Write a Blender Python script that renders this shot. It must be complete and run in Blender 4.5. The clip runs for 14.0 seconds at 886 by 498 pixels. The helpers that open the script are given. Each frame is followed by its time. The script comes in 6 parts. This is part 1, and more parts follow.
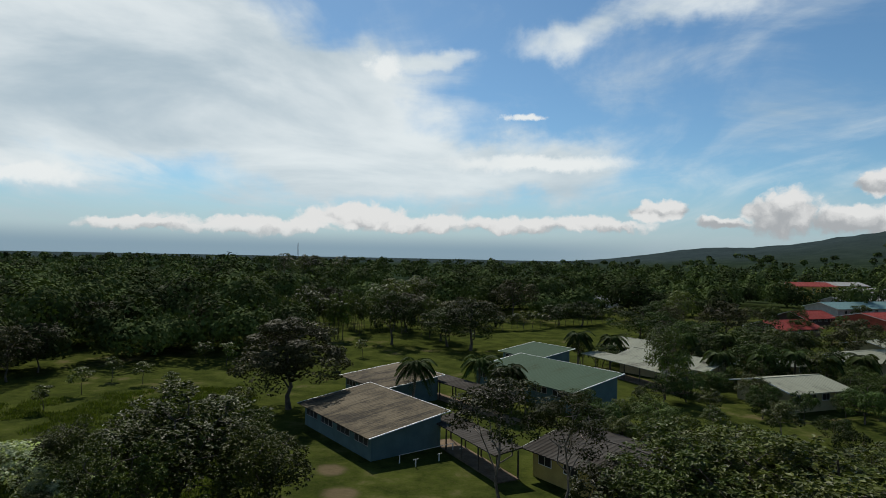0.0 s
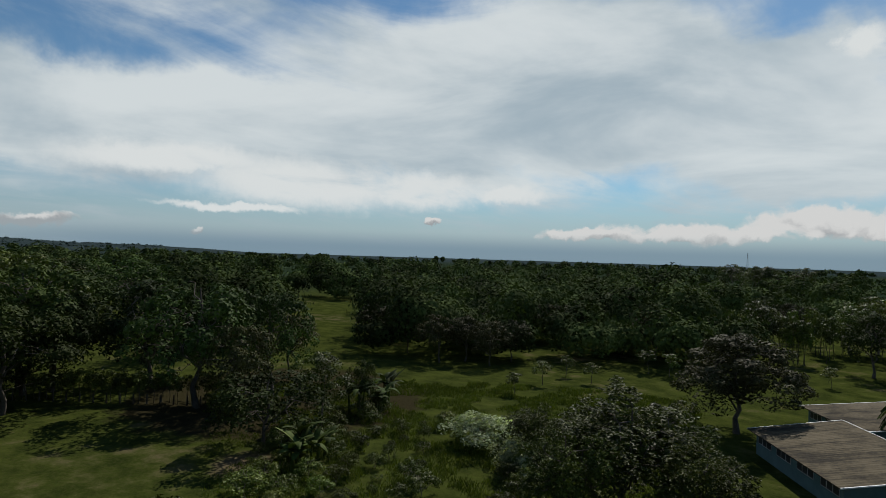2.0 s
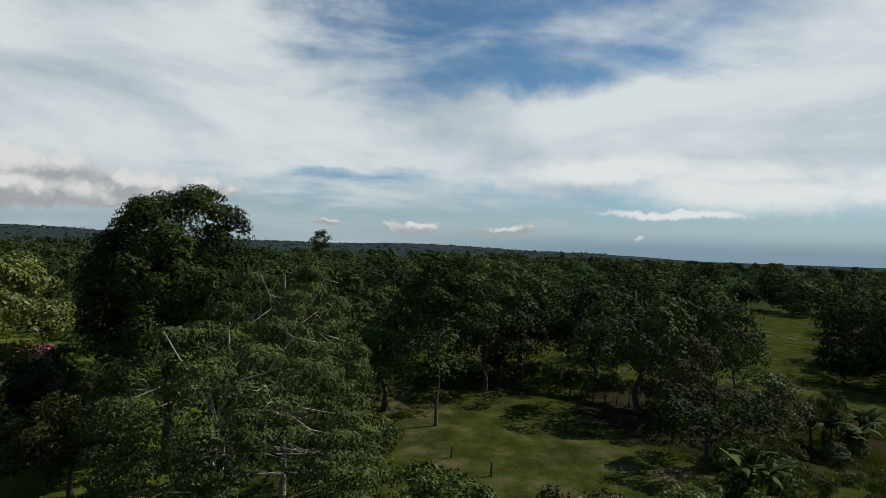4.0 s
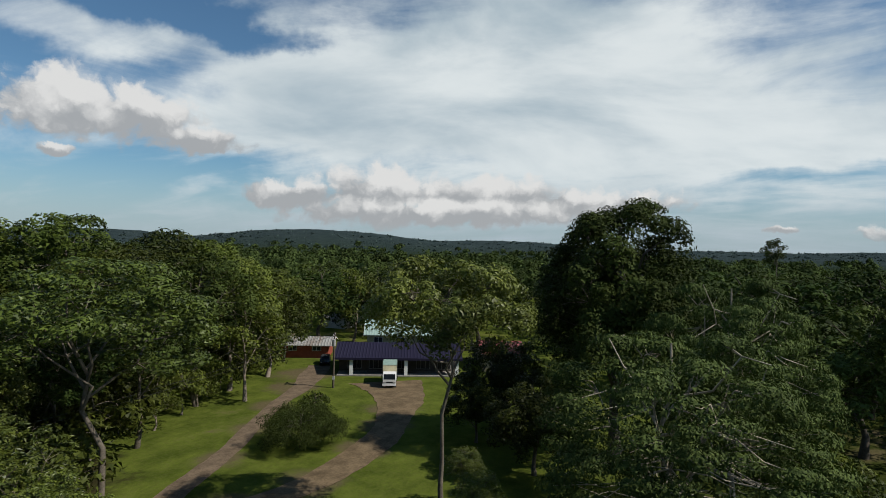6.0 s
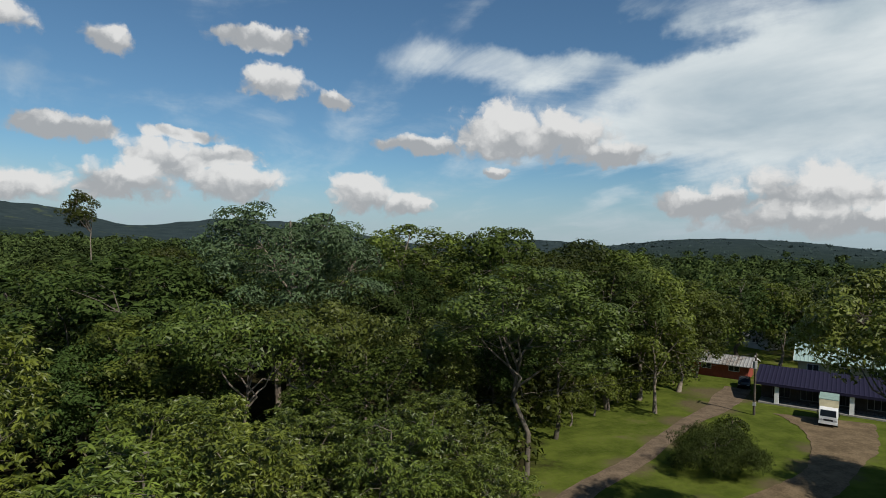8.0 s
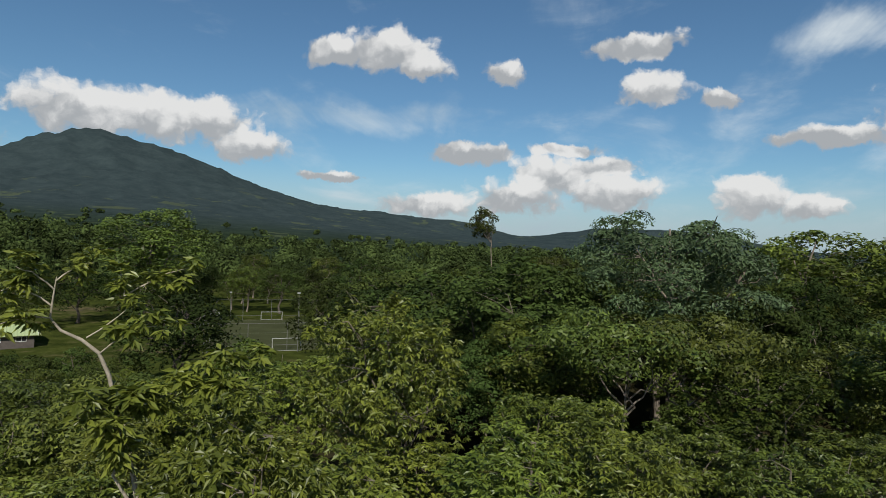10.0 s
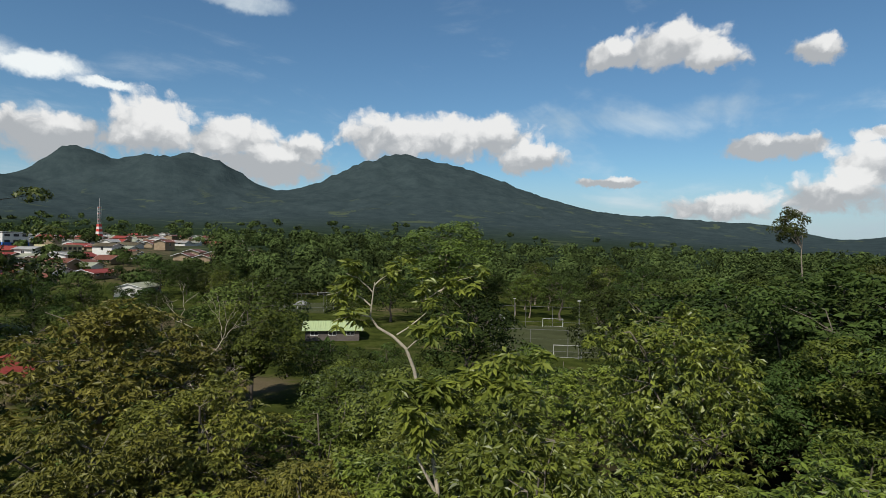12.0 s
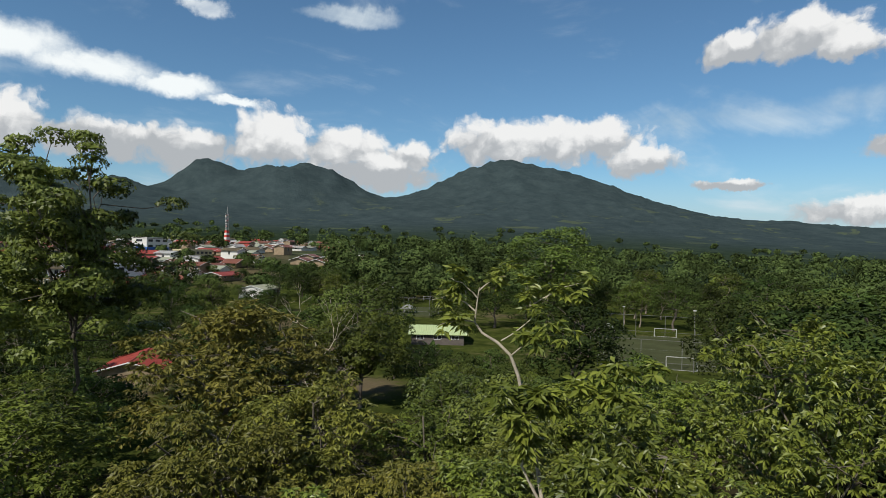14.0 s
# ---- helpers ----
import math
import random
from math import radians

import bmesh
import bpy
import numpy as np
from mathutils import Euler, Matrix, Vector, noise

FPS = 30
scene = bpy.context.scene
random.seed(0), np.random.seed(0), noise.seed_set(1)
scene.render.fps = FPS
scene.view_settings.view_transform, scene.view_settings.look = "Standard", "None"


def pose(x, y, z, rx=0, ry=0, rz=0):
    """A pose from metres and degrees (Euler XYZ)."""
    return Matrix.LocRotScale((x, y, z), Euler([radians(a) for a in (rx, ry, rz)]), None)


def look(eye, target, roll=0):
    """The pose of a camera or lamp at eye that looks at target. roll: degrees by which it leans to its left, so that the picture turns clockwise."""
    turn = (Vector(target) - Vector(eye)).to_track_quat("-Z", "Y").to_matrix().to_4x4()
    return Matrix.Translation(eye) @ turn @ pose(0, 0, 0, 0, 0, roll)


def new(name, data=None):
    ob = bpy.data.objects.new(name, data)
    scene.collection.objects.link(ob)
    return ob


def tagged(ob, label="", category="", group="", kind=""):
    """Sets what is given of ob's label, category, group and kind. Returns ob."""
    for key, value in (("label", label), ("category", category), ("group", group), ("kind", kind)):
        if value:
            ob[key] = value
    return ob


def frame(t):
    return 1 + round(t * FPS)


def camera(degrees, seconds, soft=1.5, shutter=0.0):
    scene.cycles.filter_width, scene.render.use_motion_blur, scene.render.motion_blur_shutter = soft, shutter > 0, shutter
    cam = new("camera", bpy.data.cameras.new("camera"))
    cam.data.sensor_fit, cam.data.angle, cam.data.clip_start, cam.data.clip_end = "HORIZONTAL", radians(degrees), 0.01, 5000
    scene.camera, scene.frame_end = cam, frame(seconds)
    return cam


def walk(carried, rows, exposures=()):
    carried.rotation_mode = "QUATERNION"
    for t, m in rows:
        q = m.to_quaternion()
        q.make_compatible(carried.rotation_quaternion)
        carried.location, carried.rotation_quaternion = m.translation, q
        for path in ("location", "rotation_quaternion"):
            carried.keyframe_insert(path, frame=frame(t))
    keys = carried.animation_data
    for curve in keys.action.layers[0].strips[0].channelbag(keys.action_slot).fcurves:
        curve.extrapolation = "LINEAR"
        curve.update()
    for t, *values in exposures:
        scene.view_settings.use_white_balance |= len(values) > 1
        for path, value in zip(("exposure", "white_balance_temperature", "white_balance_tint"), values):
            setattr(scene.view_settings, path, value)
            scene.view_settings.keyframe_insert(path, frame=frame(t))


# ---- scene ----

# A hovering camera 20 m above the ground that turns to its left.
cam = camera(73.28, 14.0, soft=0.75)
EYE = (0.0, 0.0, 20.0)
TURNS = [  # seconds, yaw, pitch, roll
    (0.0, 0.00, 0.72, -1.15),
    (0.5, 10.79, 0.70, -1.12),
    (1.0, 21.08, 0.70, -1.23),
    (1.5, 31.00, 0.70, -1.44),
    (2.0, 40.78, 0.65, -1.70),
    (2.5, 50.82, 0.60, -1.78),
    (3.0, 61.03, 0.51, -1.97),
    (3.2, 65.09, 0.42, -2.02),
    (5.3, 107.84, 0.06, -1.40),
    (5.5, 111.89, 0.05, -1.36),
    (6.0, 122.04, 0.03, -1.43),
    (6.5, 131.89, 0.01, -1.58),
    (7.0, 141.30, -0.05, -1.63),
    (7.5, 150.75, -0.10, -1.77),
    (8.0, 160.13, -0.13, -1.84),
    (8.5, 169.59, -0.18, -1.86),
    (9.0, 178.97, -0.24, -1.89),
    (9.2, 182.56, -0.28, -1.92),
    (11.3, 211.82, -0.42, -1.02),
    (11.5, 214.15, -0.39, -0.92),
    (12.0, 221.79, -0.28, -1.02),
    (12.5, 225.75, -0.16, -1.13),
    (13.0, 228.61, -0.10, -1.13),
    (13.5, 231.81, -0.01, -1.21),
    (14.0, 231.83, 0.07, -1.24),
]
walk(cam, [(t, pose(*EYE, 90 + p, r, y)) for t, y, p, r in TURNS],
     exposures=[(0.0, -0.18), (2.0, -0.42), (3.2, -0.38), (6.0, -0.24), (8.5, -0.22), (9.2, -0.2), (11.5, -0.05), (14.0, 0.05)])

# ---------------------------------------------------------------- light
SUN_YAW, SUN_UP = 16.0, 45.0
sun = new("sun", bpy.data.lights.new("sun", "SUN"))
sun.data.energy, sun.data.angle, sun.data.color = 5.0, radians(0.6), (1.0, 0.95, 0.86)
sun.matrix_world = look((-math.sin(radians(SUN_YAW)) * 100, math.cos(radians(SUN_YAW)) * 100, 100 * math.tan(radians(SUN_UP))), (0, 0, 0))


class Nodes:
    """A few shorthands over a node tree."""

    def __init__(self, tree):
        self.tree, self.n, self.l = tree, tree.nodes, tree.links

    def put(self, socket, value):
        if isinstance(value, bpy.types.NodeSocket):
            self.l.new(value, socket)
        elif value is not None:
            socket.default_value = value

    def math(self, op, a, b=None, c=None, clamp=False):
        n = self.n.new("ShaderNodeMath")
        n.operation, n.use_clamp = op, clamp
        for s, v in zip(n.inputs, (a, b, c)):
            self.put(s, v)
        return n.outputs[0]

    def vec(self, op, a, b=None, c=None):
        n = self.n.new("ShaderNodeVectorMath")
        n.operation = op
        for s, v in zip(n.inputs, (a, b, c)):
            self.put(s, v)
        return n.outputs["Value"] if op in ("LENGTH", "DOT_PRODUCT", "DISTANCE") else n.outputs[0]

    def xyz(self, x, y, z):
        n = self.n.new("ShaderNodeCombineXYZ")
        for s, v in zip(n.inputs, (x, y, z)):
            self.put(s, v)
        return n.outputs[0]

    def split(self, v):
        n = self.n.new("ShaderNodeSeparateXYZ")
        self.put(n.inputs[0], v)
        return n.outputs

    def noise(self, v, scale, detail=4.0, rough=0.55, distort=0.0, colour=False):
        n = self.n.new("ShaderNodeTexNoise")
        self.put(n.inputs["Vector"], v)
        n.inputs["Scale"].default_value, n.inputs["Detail"].default_value = scale, detail
        n.inputs["Roughness"].default_value, n.inputs["Distortion"].default_value = rough, distort
        return n.outputs["Color" if colour else "Fac"]

    def ramp(self, fac, lo, hi, a=0.0, b=1.0):
        n = self.n.new("ShaderNodeMapRange")
        n.interpolation_type = "SMOOTHSTEP"
        for s, v in zip(n.inputs, (fac, lo, hi, a, b)):
            self.put(s, v)
        return n.outputs[0]

    def mix(self, fac, a, b, blend="MIX"):
        n = self.n.new("ShaderNodeMix")
        n.data_type, n.blend_type = "RGBA", blend
        self.put(n.inputs[0], fac)
        self.put(n.inputs[6], a if not isinstance(a, tuple) else (*a, 1.0))
        self.put(n.inputs[7], b if not isinstance(b, tuple) else (*b, 1.0))
        return n.outputs[2]


# Heaps of cumulus: yaw, height over the horizon, half width, half height (degrees), greyness
CLOUDS = [
    (8.0, 3.7, 5.5, 1.2, -0.4), (18.0, 2.7, 7.5, 0.8, -0.4), (26.0, 2.3, 5.5, 0.6, -0.4), (2.0, 3.2, 6.0, 0.9, -0.4), (-7.0, 3.2, 7.0, 0.8, -0.4), (-14.0, 3.4, 5.5, 0.7, -0.4),
    (-20.0, 4.6, 2.2, 0.9, 0.2), (-29.4, 4.4, 2.6, 1.9, 0.1), (-34.5, 3.7, 3.5, 1.2, 0.2), (-37.0, 6.5, 2.4, 0.9, 0.2), (-25.0, 3.4, 2.0, 0.6, 0.2),
    (84.0, 2.0, 2.5, 0.6, 0.2), (76.0, 2.0, 3.0, 0.5, 0.3), (92.0, 2.5, 1.1, 0.4, 0.2), (62.9, 1.5, 0.6, 0.4, 0.1), (42.0, 3.3, 0.9, 0.35, 0.0),
    (128.0, 5.3, 6.0, 2.2, 0.15), (118.0, 4.8, 9.0, 2.1, 0.4), (136.0, 4.7, 5.0, 1.5, 0.3), (108.0, 4.4, 7.0, 1.5, 0.4), (122.0, 3.4, 14.0, 1.3, 0.3),
    (154.5, 11.2, 4.6, 2.5, 0.0), (150.0, 10.8, 5.2, 2.2, 0.1), (162.5, 9.7, 4.0, 0.9, 0.6), (144.5, 9.0, 3.6, 1.1, 0.6), (155.8, 7.3, 1.0, 0.5, 0.5),
    (168.0, 4.8, 2.6, 1.9, 0.0), (164.0, 3.9, 2.5, 1.1, 0.0),
    (185.5, 6.7, 3.4, 2.3, 0.0), (179.3, 5.3, 4.0, 1.7, 0.1), (188.5, 4.7, 4.5, 1.6, 0.2), (197.0, 4.0, 5.0, 1.2, 0.0), (193.0, 8.7, 3.6, 1.0, 0.9), (184.5, 9.3, 3.6, 0.7, 0.9), (181.5, 7.4, 4.5, 1.1, 0.8),
    (176.8, 14.5, 3.0, 1.5, 0.0), (171.0, 13.2, 1.8, 0.9, 0.6), (177.5, 18.3, 4.0, 1.3, 0.5), (189.8, 16.2, 2.0, 1.0, 0.4), (201.0, 17.8, 4.2, 2.0, 0.1), (197.5, 16.3, 2.6, 1.3, 0.2), (205.5, 17.4, 3.0, 1.4, 0.3),
    (227.0, 10.2, 4.2, 2.1, 0.0), (221.5, 10.3, 4.0, 2.2, 0.0), (217.0, 10.4, 3.4, 2.2, 0.0), (213.2, 8.4, 2.8, 1.6, 0.2), (206.0, 6.1, 3.2, 0.5, 0.7),
    (248.0, 9.6, 3.8, 2.6, 0.0), (241.5, 9.3, 4.0, 2.2, 0.0), (235.5, 8.7, 2.8, 1.7, 0.2), (238.5, 7.2, 6.0, 1.7, 0.5), (255.5, 8.6, 4.5, 1.8, 0.8), (262.0, 8.5, 5.0, 1.6, 0.7), (268.5, 9.2, 3.6, 2.4, 0.1), (276.0, 8.5, 5.0, 2.2, 0.3),
    (286.0, 6.5, 6.0, 2.2, 0.3),
]
# Sheets of high cloud: yaw, height, half width, half height, weight
VEILS = [
    (30.0, 17.0, 24.0, 9.0, 0.85), (14.0, 12.5, 18.0, 7.0, 0.70), (-4.0, 8.2, 17.0, 3.2, 0.55), (60.0, 10.5, 24.0, 5.0, 0.75), (78.0, 11.0, 18.0, 5.0, 0.45), (112.0, 15.0, 30.0, 12.0, 0.85),
    (136.0, 13.5, 13.0, 6.0, 0.45), (156.0, 17.0, 11.0, 2.6, 0.42), (31.0, 7.4, 7.0, 2.2, 0.22), (20.0, 7.0, 40.0, 4.5, 0.2), (84.0, 8.0, 26.0, 4.0, 0.30), (60.0, 21.0, 9.0, 4.0, -0.05), (70.0, 17.2, 14.0, 3.4, -0.18), (96.0, 19.5, 7.0, 4.0, -0.2),
    (153.0, 21.0, 6.0, 2.4, -0.5), (146.0, 19.3, 6.0, 1.8, -0.45), (140.0, 17.8, 5.0, 1.3, -0.4), (62.0, 19.0, 14.0, 6.0, 0.3), (-26.0, 13.0, 16.0, 8.0, 0.14), (-12.0, 19.5, 7.0, 2.2, 0.50), (-21.0, 21.5, 7.0, 2.2, 0.45), (1.0, 18.3, 5.0, 1.3, 0.45), (90.0, 6.6, 10.0, 1.2, -0.25), (88.0, 16.5, 14.0, 6.0, -0.1),
    (215.0, 12.0, 45.0, 14.0, -0.12), (200.0, 11.5, 26.0, 1.8, 0.22), (242.0, 21.8, 6.0, 0.9, 0.35), (78.0, 12.0, 80.0, 22.0, 0.12), (176.0, 3.0, 110.0, 3.0, 0.15),
]
# Bright torn streaks of cloud: yaw, height, half width, half height
STREAKS = [
    (35.0, 6.0, 4.6, 0.9), (43.0, 6.3, 8.0, 1.8), (54.0, 6.4, 11.0, 2.5), (66.0, 7.8, 10.0, 1.4), (60.0, 3.9, 7.0, 0.45), (-7.6, 13.0, 2.0, 0.4), (-9.0, 9.0, 9.0, 0.8), (6.0, 17.6, 2.0, 1.1), (251.5, 12.9, 3.0, 0.5), (256.5, 13.7, 4.0, 0.9), (262.5, 14.4, 5.0, 1.3), (269.5, 15.2, 6.0, 1.6), (254.0, 20.4, 2.0, 0.8),
]


def build_sky(strength):
    w = bpy.data.worlds.new("world")
    scene.world = w
    w.use_nodes = True
    w.node_tree.nodes.clear()
    k = Nodes(w.node_tree)
    out, bg = k.n.new("ShaderNodeOutputWorld"), k.n.new("ShaderNodeBackground")
    sky = k.n.new("ShaderNodeTexSky")
    sky.sky_type, sky.sun_disc = "NISHITA", False
    sky.sun_elevation, sky.sun_rotation = radians(SUN_UP), radians(-SUN_YAW)
    sky.altitude, sky.air_density, sky.dust_density, sky.ozone_density = 200, 1.0, 0.3, 2.5
    way = k.n.new("ShaderNodeTexCoord").outputs["Generated"]
    x, y, z = k.split(way)
    yaw = k.math("MULTIPLY", k.math("ARCTAN2", k.math("MULTIPLY", x, -1.0), y), 57.2958)
    yaw = k.math("ADD", yaw, k.math("MULTIPLY", k.math("LESS_THAN", yaw, -62.0), 360.0))
    up = k.math("MULTIPLY", k.math("ARCSINE", z), 57.2958)
    p = k.xyz(yaw, up, 0.0)

    def wobble(scale, detail, rough, ax, ay):
        return k.vec("MULTIPLY", k.vec("SUBTRACT", k.noise(p, scale, detail, rough, 0.0, True), (0.5, 0.5, 0.5)), (ax, ay, 0.0))

    def cells(v, scale):
        n = k.n.new("ShaderNodeTexVoronoi")
        n.voronoi_dimensions, n.feature = "2D", "SMOOTH_F1"
        k.put(n.inputs["Vector"], v)
        n.inputs["Scale"].default_value, n.inputs["Smoothness"].default_value = scale, 0.35
        return n.outputs["Distance"]

    # high sheets, softly torn
    over = k.math("ADD", z, 0.16)
    flat = k.vec("MULTIPLY", k.vec("DIVIDE", way, k.xyz(over, over, 1.0)), (1.0, 1.0, 0.0))
    streak = k.noise(k.vec("MULTIPLY", flat, (1.7, 0.8, 1.0)), 1.3, 8.0, 0.56, 0.7)
    fine = k.noise(k.vec("MULTIPLY", p, (0.06, 0.15, 1.0)), 1.0, 8.0, 0.6, 0.6)
    cover = k.math("ADD", k.math("MULTIPLY_ADD", streak, 1.0, -0.5), k.math("MULTIPLY_ADD", fine, 1.0, -0.47))
    warp = wobble(0.07, 6.0, 0.58, 20.0, 10.0)
    pv = k.vec("ADD", p, warp)
    for a, e, hw, hh, s in VEILS:
        r = k.vec("LENGTH", k.vec("MULTIPLY_ADD", pv, (1 / hw, 1 / hh, 0.0), (-a / hw, -e / hh, 0.0)))
        cover = k.math("ADD", cover, k.ramp(r, 0.3, 1.25, s, 0.0))
    veil = k.ramp(cover, 0.02, 0.72, 0.0, 0.94)
    shade = k.ramp(k.noise(k.vec("MULTIPLY", p, (0.03, 0.09, 1.0)), 1.2, 6.0, 0.55, 0.4), 0.28, 0.62, 0.0, 1.0)
    # heaps: rounded lobes on lobes, bright above and grey below
    pc = k.vec("ADD", p, k.vec("ADD", wobble(0.16, 3.0, 0.5, 4.0, 1.6), wobble(0.6, 6.0, 0.6, 1.7, 1.5)))
    lobes = k.math("ADD", k.math("ADD", k.math("MULTIPLY_ADD", cells(pc, 0.40), 0.62, -0.25), k.math("MULTIPLY_ADD", cells(pc, 1.0), 0.30, -0.12)), k.math("MULTIPLY_ADD", k.noise(pc, 2.0, 6.0, 0.62), 0.44, -0.22))
    body = top = None
    for a, e, hw, hh, grey in CLOUDS:
        d = k.vec("MULTIPLY_ADD", pc, (1 / hw, 1 / hh, 0.0), (-a / hw, -e / hh, 0.0))
        r = k.vec("LENGTH", d)
        r2 = k.math("ADD", k.vec("LENGTH", k.vec("ADD", d, (0.10, -0.62, 0.0))), grey * 0.75)
        body = r if body is None else k.math("MINIMUM", body, r)
        top = r2 if top is None else k.math("MINIMUM", top, r2)
    edge = k.math("ADD", body, lobes)
    heap = k.math("MULTIPLY", k.ramp(edge, 1.24, 0.76, 0.0, 0.97), k.ramp(up, 0.6, 2.6, 0.25, 1.0))
    lit = k.ramp(k.math("ADD", k.math("SUBTRACT", top, k.math("MULTIPLY", body, 0.5)), k.math("MULTIPLY", lobes, 1.15)), 1.05, 0.22)
    # the blue deepens away from the sun; haze lies along the horizon
    white = 1.0 / strength
    blue = k.mix(1.0, sky.outputs[0], (0.66, 0.88, 0.95), "MULTIPLY")
    sheet_colour = k.mix(shade, (0.47 * white, 0.58 * white, 0.65 * white), (0.88 * white, 0.94 * white, 0.95 * white))
    c = k.mix(veil, blue, sheet_colour)
    c = k.mix(k.ramp(up, 8.0, 0.5, 0.0, 0.80), c, (0.42 * white, 0.52 * white, 0.60 * white))
    rain = k.math("MULTIPLY", k.ramp(up, 2.4, 0.5, 0.0, 0.8), k.ramp(k.math("ABSOLUTE", k.math("SUBTRACT", yaw, 30.0)), 62.0, 36.0))
    c = k.mix(rain, c, (0.22 * white, 0.34 * white, 0.44 * white))
    torn = k.vec("ADD", p, k.vec("ADD", k.vec("MULTIPLY", warp, (0.16, 0.10, 0.0)), wobble(0.4, 8.0, 0.66, 5.0, 2.2)))
    rag = None
    for a, e, hw, hh in STREAKS:
        r = k.vec("LENGTH", k.vec("MULTIPLY_ADD", torn, (1 / hw, 1 / hh, 0.0), (-a / hw, -e / hh, 0.0)))
        rag = r if rag is None else k.math("MINIMUM", rag, r)
    rag = k.math("MULTIPLY", k.ramp(rag, 1.25, 0.45, 0.0, 0.95), k.ramp(k.math("ADD", k.math("MULTIPLY", fine, 0.5), k.math("MULTIPLY", streak, 0.5)), 0.32, 0.50, 0.3, 1.0))
    c = k.mix(rag, c, (0.92 * white, 0.96 * white, 0.96 * white))
    puff = k.mix(lit, (0.44 * white, 0.46 * white, 0.48 * white), (0.86 * white, 0.86 * white, 0.85 * white))
    k.put(bg.inputs["Color"], k.mix(heap, c, puff))
    bg.inputs["Strength"].default_value = strength
    k.l.new(bg.outputs[0], out.inputs["Surface"])


build_sky(0.1)

# ---------------------------------------------------------------- materials
def material(name, rough=0.6, metal=0.0, spec=0.4):
    m = bpy.data.materials.new(name)
    m.use_nodes = True
    k = Nodes(m.node_tree)
    b = k.n["Principled BSDF"]
    b.inputs["Roughness"].default_value, b.inputs["Metallic"].default_value = rough, metal
    b.inputs["Specular IOR Level"].default_value = spec
    return m, k, b


def place(k):
    return k.n.new("ShaderNodeNewGeometry").outputs["Position"]


def bump(k, b, height, strength=0.4, distance=0.05):
    n = k.n.new("ShaderNodeBump")
    n.inputs["Strength"].default_value, n.inputs["Distance"].default_value = strength, distance
    k.l.new(height, n.inputs["Height"])
    k.l.new(n.outputs[0], b.inputs["Normal"])


def leaf_material(name, lo, hi, glow=0.08, rough=0.45, spec=0.13, mixed=0.7, grain=0.48):
    """Leaves: each a little different in colour, letting some light through."""
    m, k, b = material(name, rough + 0.15, 0.0, spec)
    own = k.n.new("ShaderNodeNewGeometry").outputs["Random Per Island"]
    tree = k.n.new("ShaderNodeObjectInfo").outputs["Random"]
    patch = k.noise(place(k), 0.55, 4.0, 0.6)
    f = k.math("ADD", k.math("MULTIPLY", k.math("POWER", own, 1.5), grain), k.math("MULTIPLY_ADD", k.ramp(patch, 0.3, 0.7), 0.44, 0.06 + (0.48 - grain) * 0.4))
    c = k.mix(f, lo, hi)
    hsv = k.n.new("ShaderNodeHueSaturation")
    k.put(hsv.inputs["Hue"], k.math("MULTIPLY_ADD", k.math("FRACT", k.math("MULTIPLY", tree, 7.31)), 0.032, 0.482))
    stand = k.ramp(k.noise(place(k), 0.06, 2.0), 0.34, 0.66, 1.0 - mixed * 0.64, 1.0 + mixed * 0.68)
    k.put(hsv.inputs["Value"], k.math("MULTIPLY", k.math("MULTIPLY_ADD", tree, mixed, 1.0 - mixed / 2), stand))
    k.put(hsv.inputs["Color"], c)
    k.put(b.inputs["Base Color"], hsv.outputs[0])
    t = k.n.new("ShaderNodeBsdfTranslucent")
    k.put(t.inputs["Color"], k.mix(1.0, hsv.outputs[0], (0.9, 1.0, 0.35), "MULTIPLY"))
    s = k.n.new("ShaderNodeMixShader")
    s.inputs[0].default_value = glow
    k.l.new(b.outputs[0], s.inputs[1])
    k.l.new(t.outputs[0], s.inputs[2])
    k.l.new(s.outputs[0], k.n["Material Output"].inputs["Surface"])
    return m


def plain(name, colour, rough=0.6, metal=0.0, var=0.25, scale=1.5, fine=18.0, relief=0.25, spec=0.3):
    """A surface of one colour with stains at a large and grain at a small scale."""
    m, k, b = material(name, rough, metal, spec)
    pos = place(k)
    f = k.math("ADD", k.math("MULTIPLY", k.noise(pos, scale, 5.0, 0.6), 0.65), k.math("MULTIPLY", k.noise(pos, fine, 3.0), 0.35))
    lo = tuple(c * (1 - var) for c in colour)
    hi = tuple(min(1.0, c * (1 + var)) for c in colour)
    k.put(b.inputs["Base Color"], k.mix(k.ramp(f, 0.3, 0.7), lo, hi))
    bump(k, b, k.noise(pos, fine, 4.0), relief, 0.02)
    return m


